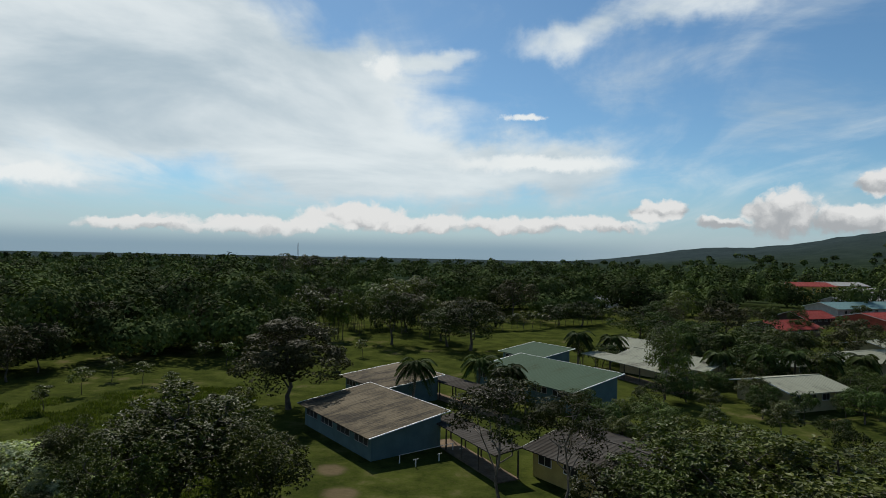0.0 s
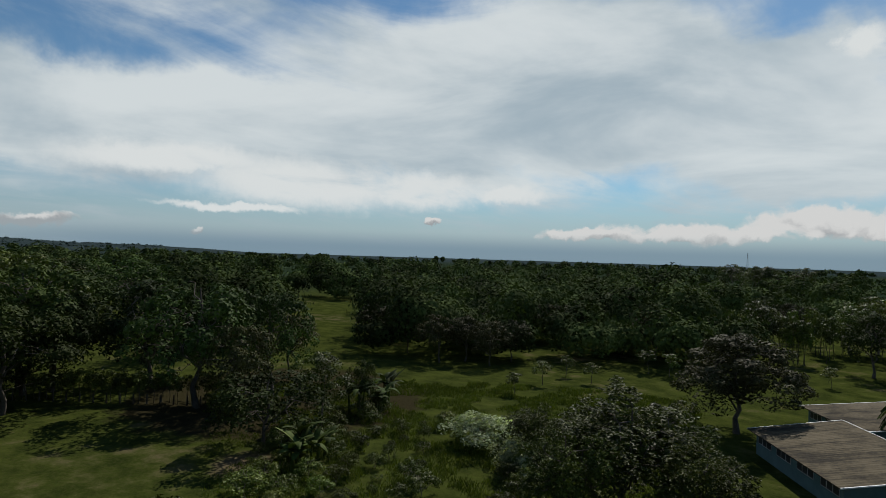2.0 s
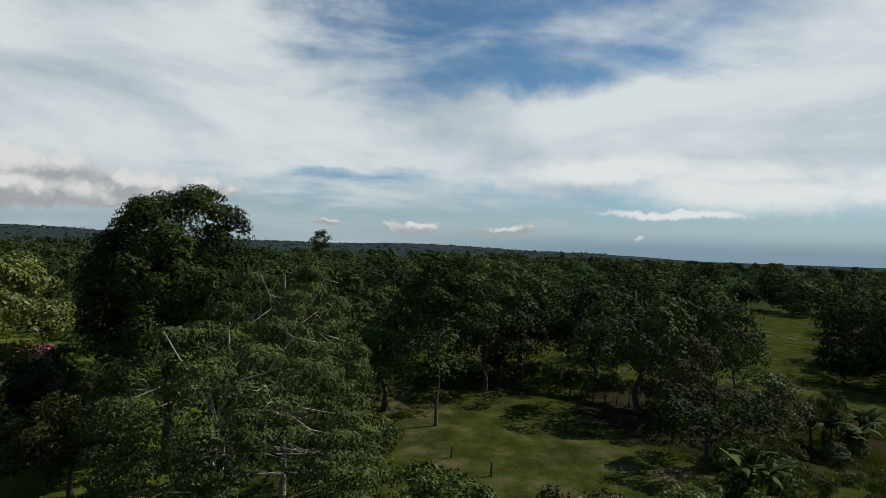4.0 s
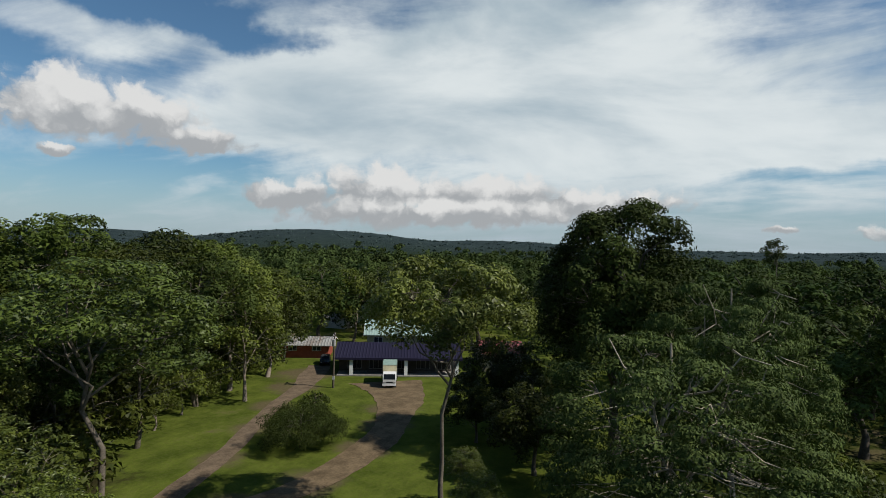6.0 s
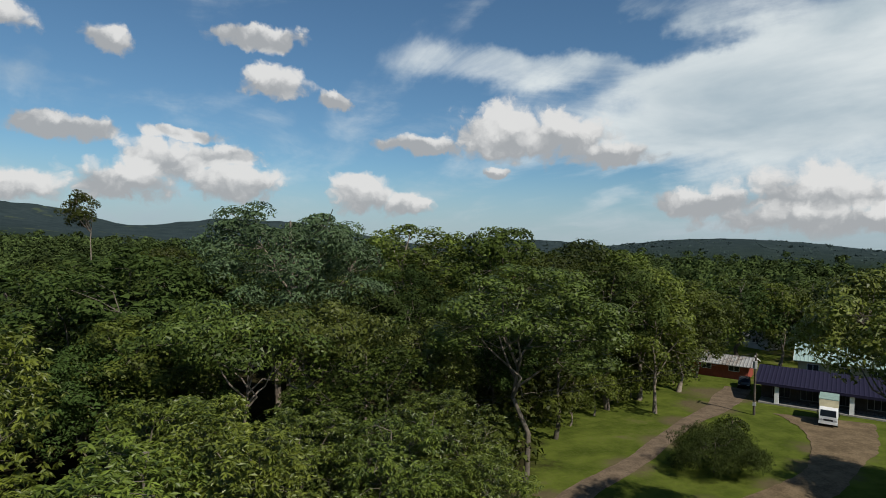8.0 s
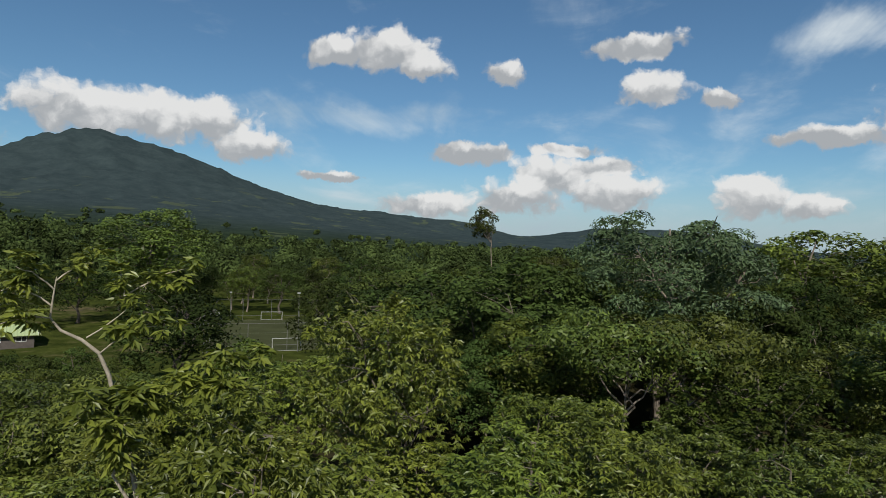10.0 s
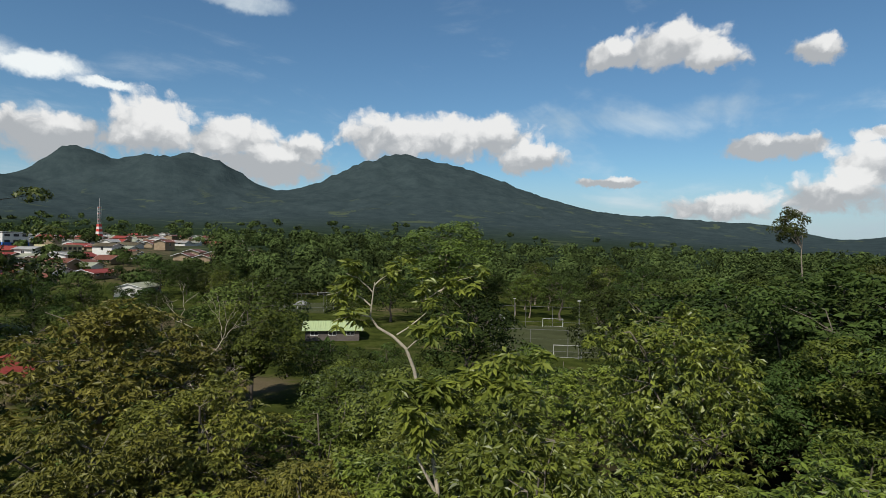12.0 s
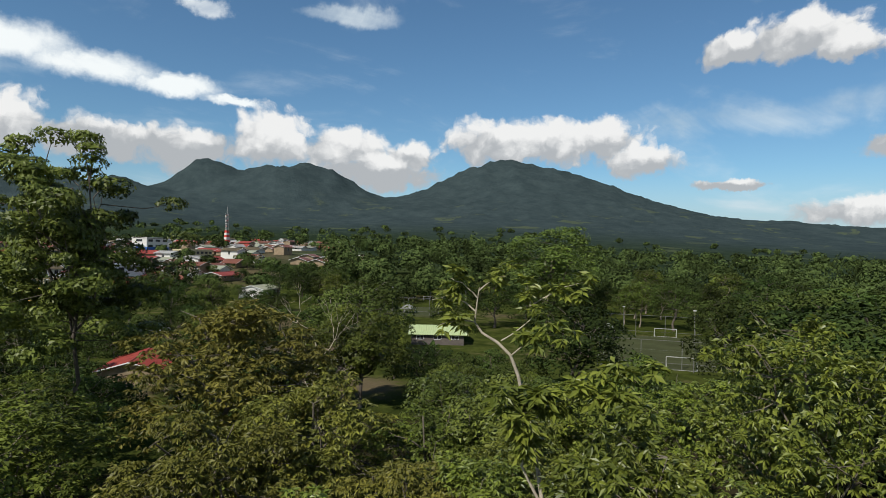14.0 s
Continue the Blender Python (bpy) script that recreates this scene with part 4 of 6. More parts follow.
crooked_tree(224.4, 17)
for i in range(18):  # gardens before the red roofs
    x, y = polar(rng.uniform(-42, -26), rng.uniform(190, 262))
    plant("small", x, y, rng.uniform(3.5, 6.5), "low garden tree between the red roofed buildings", 0.9, what="garden_tree", group="gardens of the red roofed buildings")
for yaw, far, h in [(93.0, 140, 24.3)]:
    plant("lone", *polar(yaw, far), h, "small lone tree standing above the others", 1.0)
for yaw, far, h in [(14.9, 420, 21.5), (13.0, 440, 21.8), (9.6, 430, 20.5), (12.2, 430, 20.5)]:
    plant("mid", *polar(yaw, far), h, "round tree rising over the far wood", 1.0)
plant("lone", *polar(191.6, 110), 27.6, "tall thin lone tree with a small tuft of leaves on top")


# ---------------------------------------------------------------- woods filling the land between
CLEAR = [  # pieces kept open: yaw from, yaw to, distance from, distance to
    (-13, 18, 44, 132), (24, 46, 70, 116), (47.5, 55.5, 85, 250), (112, 117, 100, 150), (207, 219, 88, 165), (223, 238, 100, 135), (232, 240, 170, 205), (238, 247, 70, 100), (94, 124, 26, 70),
    (258, 262, 88, 106), (255.5, 258.5, 132, 152), (246.5, 250.5, 196, 226), (226, 236, 62, 100), (-42, -26, 190, 275), (-17, -4, 118, 152), (67, 72, 96, 140), (34.5, 42, 38, 66), (148, 156, 14, 56), (189.5, 195, 38, 112), (255.5, 262, 34, 100), (206, 217.5, 40, 88),
]
LAWNS = [  # open grass as outlines on the plan
    [(-20, -44), (-28, -51), (-36, -57), (-50, -66.5), (-62, -72.5), (-73, -76), (-88, -78), (-96, -60), (-84, -42), (-66, -40), (-54, -34), (-45, -31), (-37, -27), (-24, -34)],
    [(-62, 3), (-73, 7), (-80, 13), (-85, 20), (-85, 27), (-76, 36), (-72, 39), (-57, 36), (-47, 30), (-42, 25), (-40, 12), (-48, 3)],
]


SCHOOL = [(-8, 66, 12), (-7, 84, 9), (14, 89, 14), (18, 110, 8), (11, 55, 8), (3, 59, 6), (3, 81, 8), (41, 122, 8), (41, 104, 10), (50, 86, 7), (77, 111, 10), (60, 104, 6), (98, 131, 9), (32, 100, 7), (98, 170, 12)]


def inside(x, y, ring):
    hit = False
    for (ax, ay), (bx, by) in zip(ring, ring[1:] + ring[:1]):
        if (ay > y) != (by > y) and x < ax + (y - ay) / (by - ay) * (bx - ax):
            hit = not hit
    return hit


def is_clear(yaw, far):
    yaw = yaw % 360
    yaw = yaw - 360 if yaw > 300 else yaw
    x, y = polar(yaw, far)
    return any(a <= yaw <= b and c <= far <= d for a, b, c, d in CLEAR) or any(inside(x, y, g) for g in LAWNS) or any((x - a) ** 2 + (y - b) ** 2 < c * c for a, b, c in SCHOOL)


spots = []


def fill(n, yaw0, yaw1, near, far, lo, hi, kinds, label, gap=4.5, wide=1.0, what="tree"):
    """Scatters trees over a piece of the land, keeping them apart."""
    tries = made = 0
    while made < n and tries < n * 30:
        tries += 1
        yaw, d = rng.uniform(yaw0, yaw1), math.sqrt(rng.uniform(near**2, far**2))
        if is_clear(yaw, d):
            continue
        x, y = polar(yaw, d)
        if any((x - a) ** 2 + (y - b) ** 2 < gap * gap for a, b in spots):
            continue
        spots.append((x, y))
        made += 1
        plant(kinds[int(rng.integers(len(kinds)))], x, y, rng.uniform(lo, hi), label, wide * rng.uniform(0.85, 1.2), what=what, category="bush" if what in ("bush", "shrub") else "tree")


fill(16, 146, 190, 60, 82, 14, 19, ("wood_green", "wood_dark", "wood_yellow"), "tall green tree at the front of the dense wood", 7.4, what="forest_tree")
fill(44, 146, 192, 78, 125, 15, 22, ("mid_tall", "wood_dark", "mid_tall"), "tall green tree of the dense wood", 5.2, what="forest_tree")
fill(16, 136, 152, 88, 120, 12, 18, ("mid", "mid_dark"), "green tree closing the lawn", 4.2)
fill(24, 118, 136, 108, 165, 13, 18, ("mid", "mid_dark"), "green tree behind the house")
fill(38, 66, 112, 90, 165, 14, 20, ("mid_dark", "mid", "mid_dark"), "dark tree at the edge of the wood")
fill(34, 192, 244, 70, 215, 10, 16, ("mid", "mid_dark"), "green tree round the playing fields", 6.0)
fill(70, 243, 276, 105, 190, 4.5, 7, ("small", "mid", "mid_dark"), "low green tree before the houses", 5.0, what="garden_tree")
fill(14, 188, 206, 55, 120, 13, 17, ("mid_dark",), "dark tree of the wood beyond the field", 5.0, what="forest_tree")
fill(30, 239, 253, 205, 320, 4, 6.5, ("small", "mid", "mid_dark"), "green tree before the town", 5.0, what="garden_tree")
fill(10, 160, 200, 34, 64, 5, 8, ("mid_dark", "small"), "low dark tree of the wood's edge", 4.0)
fill(22, 244, 275, 48, 118, 7, 11, ("small", "mid_dark", "mid"), "garden tree near the road", 5.0)
fill(10, 208, 226, 48, 84, 4.2, 6, ("mid", "mid_dark"), "green tree before the playing field", 5.0)
fill(34, -38, 66, 124, 215, 6, 10, ("small", "mid_dark", "orchard", "orchard"), "dark tree behind the pasture", 6.0, 1.25, "hedge_tree")
fill(26, -30, 70, 122, 240, 10, 14.5, ("mid", "mid_dark", "orchard"), "taller spreading tree behind the pasture", 6.0, 1.0, "hedge_tree")
fill(190, 17, 64, 34, 84, 0.6, 2.5, ("shrub", "scrub", "shrub"), "leafy bush in the rough grass", 2.2, what="bush")
fill(70, 20, 62, 36, 78, 1.8, 4.2, ("scrub", "thicket", "scrub"), "rounded dark shrub in the overgrown pasture", 3.0, what="shrub")
fill(22, 18, 62, 26, 48, 1.0, 3.2, ("scrub", "shrub"), "dark green bush in the thicket", 4.0, what="bush")
fill(50, -42, -19.5, 22, 46, 4, 9, ("scrub", "scrub", "scrub"), "dense green bush beside the school", 3.0, what="bush")
fill(34, -40, -14, 48, 64, 3.4, 5.6, ("dense", "scrub", "scrub"), "dense leafy shrub behind the yellow classroom", 3.0, 1.1, "shrub")
fill(44, -40, -13, 56, 124, 2.6, 4.8, ("small", "mid", "small"), "garden tree between the school roofs", 3.0)
fill(22, -40, -8, 110, 150, 5, 8, ("small", "mid"), "garden tree beyond the school roofs", 4.0, what="garden_tree")
fill(34, 62, 116, 18, 60, 2.0, 5, ("shrub",), "leafy bush at the edge of the lawn", 2.6, what="bush")
fill(60, 136, 160, 48, 112, 3, 8, ("shrub", "thicket"), "leafy bush along the wood's edge", 2.8, what="bush")
fill(70, 157, 275, 10, 60, 1.6, 4.0, ("shrub", "thicket"), "leafy green undergrowth bush", 3.0, what="bush")
for yaw, d, h in [(21.6, 113, 4.2), (19.7, 112, 4.0), (26.5, 100, 3.4), (28.8, 104, 3.6), (31.0, 96, 3.8), (24.2, 92, 3.0), (33.6, 88, 3.2), (11.0, 112, 3.6), (7.5, 118, 3.4)]:
    plant("sapling", *polar(yaw, d), h, "small young tree standing alone on the pasture", 1.2, what="young_tree", category="young tree", group="pasture saplings")
for i in range(60):  # a planted strip of young trees behind the pasture
    x, y = polar(rng.uniform(-3, 15), rng.uniform(140, 172))
    plant("sapling", x, y, rng.uniform(7.0, 10), "slim young plantation tree with a bare stem", 0.6, what="plantation_tree", group="plantation rows")
for i in range(26):  # living fence posts
    u = i / 25
    x, y = -92 + 22 * u, 22 + 19 * u
    plant("sapling", x + rng.normal(0, 0.3), y + rng.normal(0, 0.3), rng.uniform(3.2, 4.4), "pruned living fence tree with a leafy top", 0.9, what="fence_tree", group="living fence")
for i in range(20):  # a row of small trees along the field beyond the school
    plant("sapling", 12 + 2.3 * i + rng.normal(0, 0.5), 160 + 1.65 * i + rng.normal(0, 0.6), rng.uniform(3.6, 5.4), "small living fence tree with a leafy top", 1.3, what="fence_tree", group="field edge trees")
plant("pale_shrub", -37.8, 51.0, 3.0, "broad bush with pale whitish leaves", 1.4, category="bush", what="pale_bush")
for yaw, far, h in [(33.0, 57, 2.6), (29.0, 60, 2.4), (31.0, 54, 2.2)]:
    plant("pale_shrub", *polar(yaw, far), h, "broad bush with pale whitish leaves", 1.0, category="bush", what="pale_bush")
for yaw, far, h in [(258.0, 88, 3.0), (260.6, 87, 2.6), (256.6, 86, 3.4), (262.2, 86, 3.2), (259.4, 84, 1.8)]:
    plant("thicket", *polar(yaw, far), h, "leafy garden bush before the red roofed house", 1.0, category="bush", what="bush")
for yaw, far, h in [(247.4, 172, 7.0), (249.2, 178, 7.5), (248.2, 188, 6.5), (234.0, 84, 6.5), (236.2, 92, 6.0), (232.4, 90, 6.0), (230.2, 78, 7.0), (227.0, 84, 6.5)]:
    plant("small", *polar(yaw, far), h, "low leafy tree before a pale roof", 0.9, what="garden_tree")
for x, y in [(43, 79), (47, 77), (53, 78), (57, 81), (40, 88), (46, 93)]:
    plant("small", x, y, rng.uniform(3.0, 4.4), "small garden tree beside the pale school roof", 0.8, what="garden_tree", group="school garden trees")
plant("shrub", -50.6, -48.6, 3.6, "small upright leafy bush on the lawn", 0.8, category="bush", what="bush")
plant("spray", -43.0, -43.0, 3.8, "low spreading shrub with wispy fine foliage on the lawn", 0.88, category="bush", what="bush")


def far_woods():
    """The woods farther off, to the foot of the mountains."""
    r = np.random.default_rng(11)
    green = Heap()
    n = 3900
    far = 118 * np.exp(r.random(n) ** 1.1 * math.log(1900 / 118))
    yaw = r.uniform(-48, 276, n)
    for d, a in zip(far, yaw):
        town = 243 < a < 275 and 215 < d < 640
        if is_clear(a, d) or (town and r.random() < 0.80) or (d < 205 and not 14 < a < 66):
            continue
        x, y = polar(a, d)
        z = height_at(x, y)
        tall = 60 < a < 200
        h = r.uniform(5, 8.5) if town else r.choice([r.uniform(6, 10), r.uniform(9, 13), r.uniform(12, 16)]) + (5 if tall else 0) * r.random() + (4 if r.random() < 0.03 else 0)
        rad, m = r.uniform(3.6, 8.0) * (1 + d / 2600) * (0.65 if town else 1), int(80 + 200 * max(0, 1 - d / 900) + 900 * max(0, 1 - d / 420))
        dirs = unit(r.normal(0, 1, (m, 3)) + np.array([0, 0, 0.3]))
        ph = r.uniform(0, 6, 2)
        k = 1 + 0.30 * np.sin(dirs[:, 0] * 6 + ph[0]) * np.sin(dirs[:, 1] * 6 + ph[1])
        base = np.array([x, y, z + h * 0.6]) + dirs * np.array([rad, rad, h * 0.38]) * (k * r.uniform(0.75, 1.0, m))[:, None]
        size = (0.22 + d / 560) * r.uniform(0.6, 1.3, m)
        way, nor = unit(np.cross(dirs, r.normal(0, 1, (m, 3))) + 0.25 * dirs), unit(dirs + np.array([0, 0, 0.5]) + r.normal(0, 0.35, (m, 3)))
        side = unit(np.cross(way, nor)) * size[:, None] * 0.75
        green.add((np.stack([base - side, base + side, base + way * size[:, None] * 1.5], 1).reshape(-1, 3), np.arange(m * 3).reshape(-1, 3)))
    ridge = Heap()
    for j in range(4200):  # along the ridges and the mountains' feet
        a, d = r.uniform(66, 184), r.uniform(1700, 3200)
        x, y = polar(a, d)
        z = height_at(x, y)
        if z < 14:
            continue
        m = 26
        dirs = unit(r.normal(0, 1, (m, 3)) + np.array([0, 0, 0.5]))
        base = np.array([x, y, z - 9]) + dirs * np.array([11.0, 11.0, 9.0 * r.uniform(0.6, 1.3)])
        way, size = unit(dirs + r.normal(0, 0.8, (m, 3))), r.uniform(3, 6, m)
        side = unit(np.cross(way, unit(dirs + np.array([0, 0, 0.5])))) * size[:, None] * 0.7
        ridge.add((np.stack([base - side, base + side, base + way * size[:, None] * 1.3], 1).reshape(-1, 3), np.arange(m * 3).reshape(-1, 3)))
    tagged(new("ridge_woods", ridge.mesh("ridge_woods", LEAF_RIDGE_HAZE)), "haze blue forest covering the distant ridges", "woodland", kind="stuff")
    tagged(new("far_woods", green.mesh("far_woods", LEAF_FAR)), "dense dark green woodland reaching to the horizon", "woodland", kind="stuff")


def tufts():
    """Rough grass: clumps of blades over the meadow and the scrub."""
    r = np.random.default_rng(31)
    green = Heap()
    for j in range(20000):
        a, d = r.uniform(16, 62), math.sqrt(r.uniform(30**2, 95**2))
        x, y = polar(a, d)
        if noise.noise(Vector((x / 5, y / 5, 1.0))) < -0.12 or abs(x + 7.85) < 11 and abs(y - 66) < 12 or (-13 < a < 17 and d > 50):
            continue
        m = 8
        ang = r.uniform(0, 6.28, m)
        h = r.uniform(0.15, 0.55, m) * (0.5 if a > 56 else 1.0)
        base = np.array([x, y, -0.02]) + np.stack([r.normal(0, 0.22, m), r.normal(0, 0.22, m), np.zeros(m)], -1)
        way = unit(np.stack([np.cos(ang) * 0.5, np.sin(ang) * 0.5, np.ones(m)], -1))
        side = np.stack([-np.sin(ang), np.cos(ang), np.zeros(m)], -1) * 0.045
        green.add((np.stack([base - side, base + side, base + way * h[:, None]], 1).reshape(-1, 3), np.arange(m * 3).reshape(-1, 3)))
    tagged(new("grass", green.mesh("grass", LEAF_GRASS)), "tufts of rough green pasture grass", "grass", kind="stuff")


LEAF_GRASS = leaf_material("leaf_grass", (0.034, 0.050, 0.009), (0.110, 0.132, 0.027), 0.35, 0.7, 0.05, 0.4)
tufts()
# Ridge leaves in blue-grey: distance haze put into the leaf colour.
LEAF_RIDGE_HAZE = leaf_material("leaf_ridge_haze", (0.030, 0.048, 0.046), (0.084, 0.114, 0.104), 0.06, 0.8, 0.05, 0.5)
LEAF_FAR = leaf_material("leaf_far", (0.024, 0.037, 0.012), (0.078, 0.102, 0.030), 0.08, 0.8, 0.05, 1.0, 0.2)
far_woods()

# ---------------------------------------------------------------- buildings
def part(name, bm, mat, parent=None, label=""):
    """Links a bmesh as one mesh object, under a thing or a part."""
    me = bpy.data.meshes.new(name)
    bm.to_mesh(me)
    bm.free()
    me.materials.append(mat)
    ob = new(name, me)
    ob.parent = parent
    return tagged(ob, label)


def box(bm, x0, y0, z0, x1, y1, z1):
    m = Matrix.LocRotScale(((x0 + x1) / 2, (y0 + y1) / 2, (z0 + z1) / 2), None, (abs(x1 - x0), abs(y1 - y0), abs(z1 - z0)))
    bmesh.ops.create_cube(bm, size=1, matrix=m)
    return bm


def boxes(*rows):
    bm = bmesh.new()
    for r in rows:
        box(bm, *r)
    return bm


def root_at(name, x, y, turn, z=None):
    ob = new(name)
    ob.location, ob.rotation_euler = (x, y, height_at(x, y) if z is None else z), (0, 0, radians(turn))
    return ob


def sheet(x0, y0, z0, x1, y1, z1, along="x", thick=0.08, wave=0.0, step=0.5):
    """A sloping roof sheet from one long edge (y0, z0) to the other (y1, z1), with ribs across."""
    bm = bmesh.new()
    n = max(1, int(abs(x1 - x0) / step)) if wave else 1
    xs = np.linspace(x0, x1, n * 4 + 1) if wave else np.array([x0, x1])
    rows = []
    for i, x in enumerate(xs):
        d = wave if wave and i % 4 == 0 else 0.0
        rows.append([bm.verts.new((x, y0, z0 + d)), bm.verts.new((x, y1, z1 + d)), bm.verts.new((x, y1, z1 - thick)), bm.verts.new((x, y0, z0 - thick))])
    for a, b in zip(rows, rows[1:]):
        for i in range(4):
            bm.faces.new((a[i], b[i], b[(i + 1) % 4], a[(i + 1) % 4]))
    bm.faces.new(rows[0])
    bm.faces.new(rows[-1][::-1])
    bmesh.ops.recalc_face_normals(bm, faces=bm.faces)
    return bm


def gable_wall(L, W, h, rise, t=0.18):
    """Four walls as one shell with gables at the ends; length along x."""
    bm = bmesh.new()
    prof = [(-W / 2, 0), (W / 2, 0), (W / 2, h), (0, h + rise), (-W / 2, h)]
    a = [bm.verts.new((-L / 2, y, z)) for y, z in prof]
    b = [bm.verts.new((L / 2, y, z)) for y, z in prof]
    for i in range(5):
        bm.faces.new((a[i], a[(i + 1) % 5], b[(i + 1) % 5], b[i]))
    bm.faces.new(a[::-1])
    bm.faces.new(b)
    bmesh.ops.recalc_face_normals(bm, faces=bm.faces)
    return bm


def house(name, x, y, turn, L, W, h, rise, wall, roof, label, over=0.6, windows=3, wave=0.05, category="house", group="", ridge=True, glazed=DARK):
    """A single storey building with a two sided roof, windows along both long walls, a ridge cap and barge boards."""
    root = root_at(name, x, y, turn)
    part("wall", gable_wall(L, W, h, rise), wall, root)
    s = rise / (W / 2)
    e = W / 2 + over
    z1 = h + rise + 0.06
    for sgn in (-1, 1):
        part("roof", sheet(-L / 2 - over, 0, z1, L / 2 + over, sgn * e, z1 - s * e, wave=wave), roof, root)
    if ridge:
        bm = bmesh.new()
        box(bm, -L / 2 - over, -0.14, z1 - 0.02, L / 2 + over, 0.14, z1 + 0.05)
        part("ridge_cap", bm, roof, root)
    for sgn in (-1, 1):
        for u in (-1, 1):
            bm = sheet(u * (L / 2 + over) - 0.03, 0, z1 + 0.04, u * (L / 2 + over) + 0.03, sgn * e, z1 + 0.04 - s * e, thick=0.16)
            part("barge_board", bm, TRIM_WHITE, root)
    for sgn in (-1, 1):
        for i in range(windows):
            cx = -L / 2 + L * (i + 0.5) / windows
            ww = min(1.6, L / windows * 0.6)
            win = part("window", boxes((cx - ww / 2, sgn * (W / 2 + 0.01), h * 0.5, cx + ww / 2, sgn * (W / 2 + 0.05), h * 0.86)), TRIM_WHITE, root)
            part("pane", boxes((cx - ww / 2 + 0.07, sgn * (W / 2 + 0.04), h * 0.5 + 0.07, cx - 0.03, sgn * (W / 2 + 0.06), h * 0.86 - 0.07),
                               (cx + 0.03, sgn * (W / 2 + 0.04), h * 0.5 + 0.07, cx + ww / 2 - 0.07, sgn * (W / 2 + 0.06), h * 0.86 - 0.07)), glazed, win)
    return tagged(root, label, category, group)




def shed_house(name, x, y, turn, L, W, low, high, wall, roof, label, over=0.7, windows=4, category="school building", group=""):
    """A building with a single roof slope that rises towards its local +y side."""
    root = root_at(name, x, y, turn)
    bm = bmesh.new()
    prof = [(-W / 2, 0), (W / 2, 0), (W / 2, high), (-W / 2, low)]
    a = [bm.verts.new((-L / 2, v, z)) for v, z in prof]
    b = [bm.verts.new((L / 2, v, z)) for v, z in prof]
    for i in range(4):
        bm.faces.new((a[i], a[(i + 1) % 4], b[(i + 1) % 4], b[i]))
    bm.faces.new(a[::-1])
    bm.faces.new(b)
    bmesh.ops.recalc_face_normals(bm, faces=bm.faces)
    part("wall", bm, wall, root)
    s = (high - low) / W
    e = W / 2 + over
    zl, zh = low - s * over + 0.1, high + s * over + 0.1
    part("roof", sheet(-L / 2 - over, -e, zl, L / 2 + over, e, zh, wave=0.022, step=0.45), roof, root)
    for u in (-1, 1):
        part("barge_board", sheet(u * (L / 2 + over) - 0.05, -e, zl + 0.03, u * (L / 2 + over) + 0.05, e, zh + 0.03, thick=0.1), TRIM_WHITE, root, "white edge trim")
    part("gutter", boxes((-L / 2 - over, e - 0.02, zh - 0.1, L / 2 + over, e + 0.06, zh + 0.03)), TRIM_WHITE, root)
    for i in range(windows):
        c = -L / 2 + L * (i + 0.5) / windows
        w = L / windows * 0.72
        for sgn, h in ((-1, low), (1, high)):
            win = part("window", boxes((c - w / 2, sgn * (W / 2 + 0.01), h - 1.15, c + w / 2, sgn * (W / 2 + 0.04), h - 0.3)), WALL_GREY, root)
            n = 3
            for j in range(n):
                q = c - w / 2 + w * (j + 0.08) / n
                part("pane", boxes((q, sgn * (W / 2 + 0.03), h - 1.08, q + w / n * 0.84, sgn * (W / 2 + 0.06), h - 0.37)), DARK, win)
    return tagged(root, label, category, group)


def walkway(x, y, turn, L, W, h, roof, label):
    """A roofed path on slim posts."""
    root = root_at("covered_walkway", x, y, turn)
    part("roof", sheet(-L / 2, -W / 2, h, L / 2, W / 2, h + 0.35, wave=0.04), roof, root)
    part("slab", boxes((-L / 2, -W / 2 + 0.3, -0.05, L / 2, W / 2 - 0.3, 0.1)), EARTH, root)
    n = max(2, int(L / 3.2))
    for i in range(n + 1):
        for s in (-1, 1):
            px, py = -L / 2 + 0.2 + (L - 0.4) * i / n, s * (W / 2 - 0.35)
            part("post", boxes((px - 0.06, py - 0.06, 0.1, px + 0.06, py + 0.06, h + 0.05)), BARK_DARK, root)
    return tagged(root, label, "walkway")


GRID = -53.0
ROOF_TEAL = roof_metal("roof_teal", (0.13, 0.22, 0.22), (0.10, 0.15, 0.14), 0.35, 0.6)
# Walls below the red roofs: their shade is put into one dark colour.
WALL_SHADOW = plain("wall_in_shadow", (0.07, 0.05, 0.045), 0.85, 0, 0.25)
shed_house("school_building", -7.85, 66.55, GRID, 15.3, 8.4, 2.45, 3.6, WALL_BLUE, ROOF_RUST, "low blue school building with a weathered rusty roof")
shed_house("school_building", -7.0, 84.5, GRID, 10.0, 9.0, 2.6, 3.4, WALL_BLUE, ROOF_RUST, "school building with a stained brown metal roof", windows=3)
shed_house("school_building", 15.0, 87.4, GRID, 19.0, 9.4, 2.9, 4.1, WALL_BLUE, ROOF_GREEN, "blue school building with a green metal roof", windows=5)
shed_house("school_building", 17.5, 110.0, GRID, 9.0, 8.0, 2.6, 3.5, WALL_BLUE, ROOF_GREEN, "small school building with a green metal roof", windows=2)
house("school_building", 15.2, 54.4, GRID, 9.0, 9.6, 2.6, 0.9, WALL_OCHRE, ROOF_DARK, "yellow school building with a stained grey roof", 0.8, 3, category="school building")
walkway(3.2, 59.2, -62, 13.0, 3.0, 2.5, ROOF_DARK, "covered walkway with a grey metal roof on dark posts")
walkway(3.0, 81.0, GRID, 22.0, 3.0, 2.6, ROOF_DARK, "covered walkway with a dark stained roof between the classrooms")
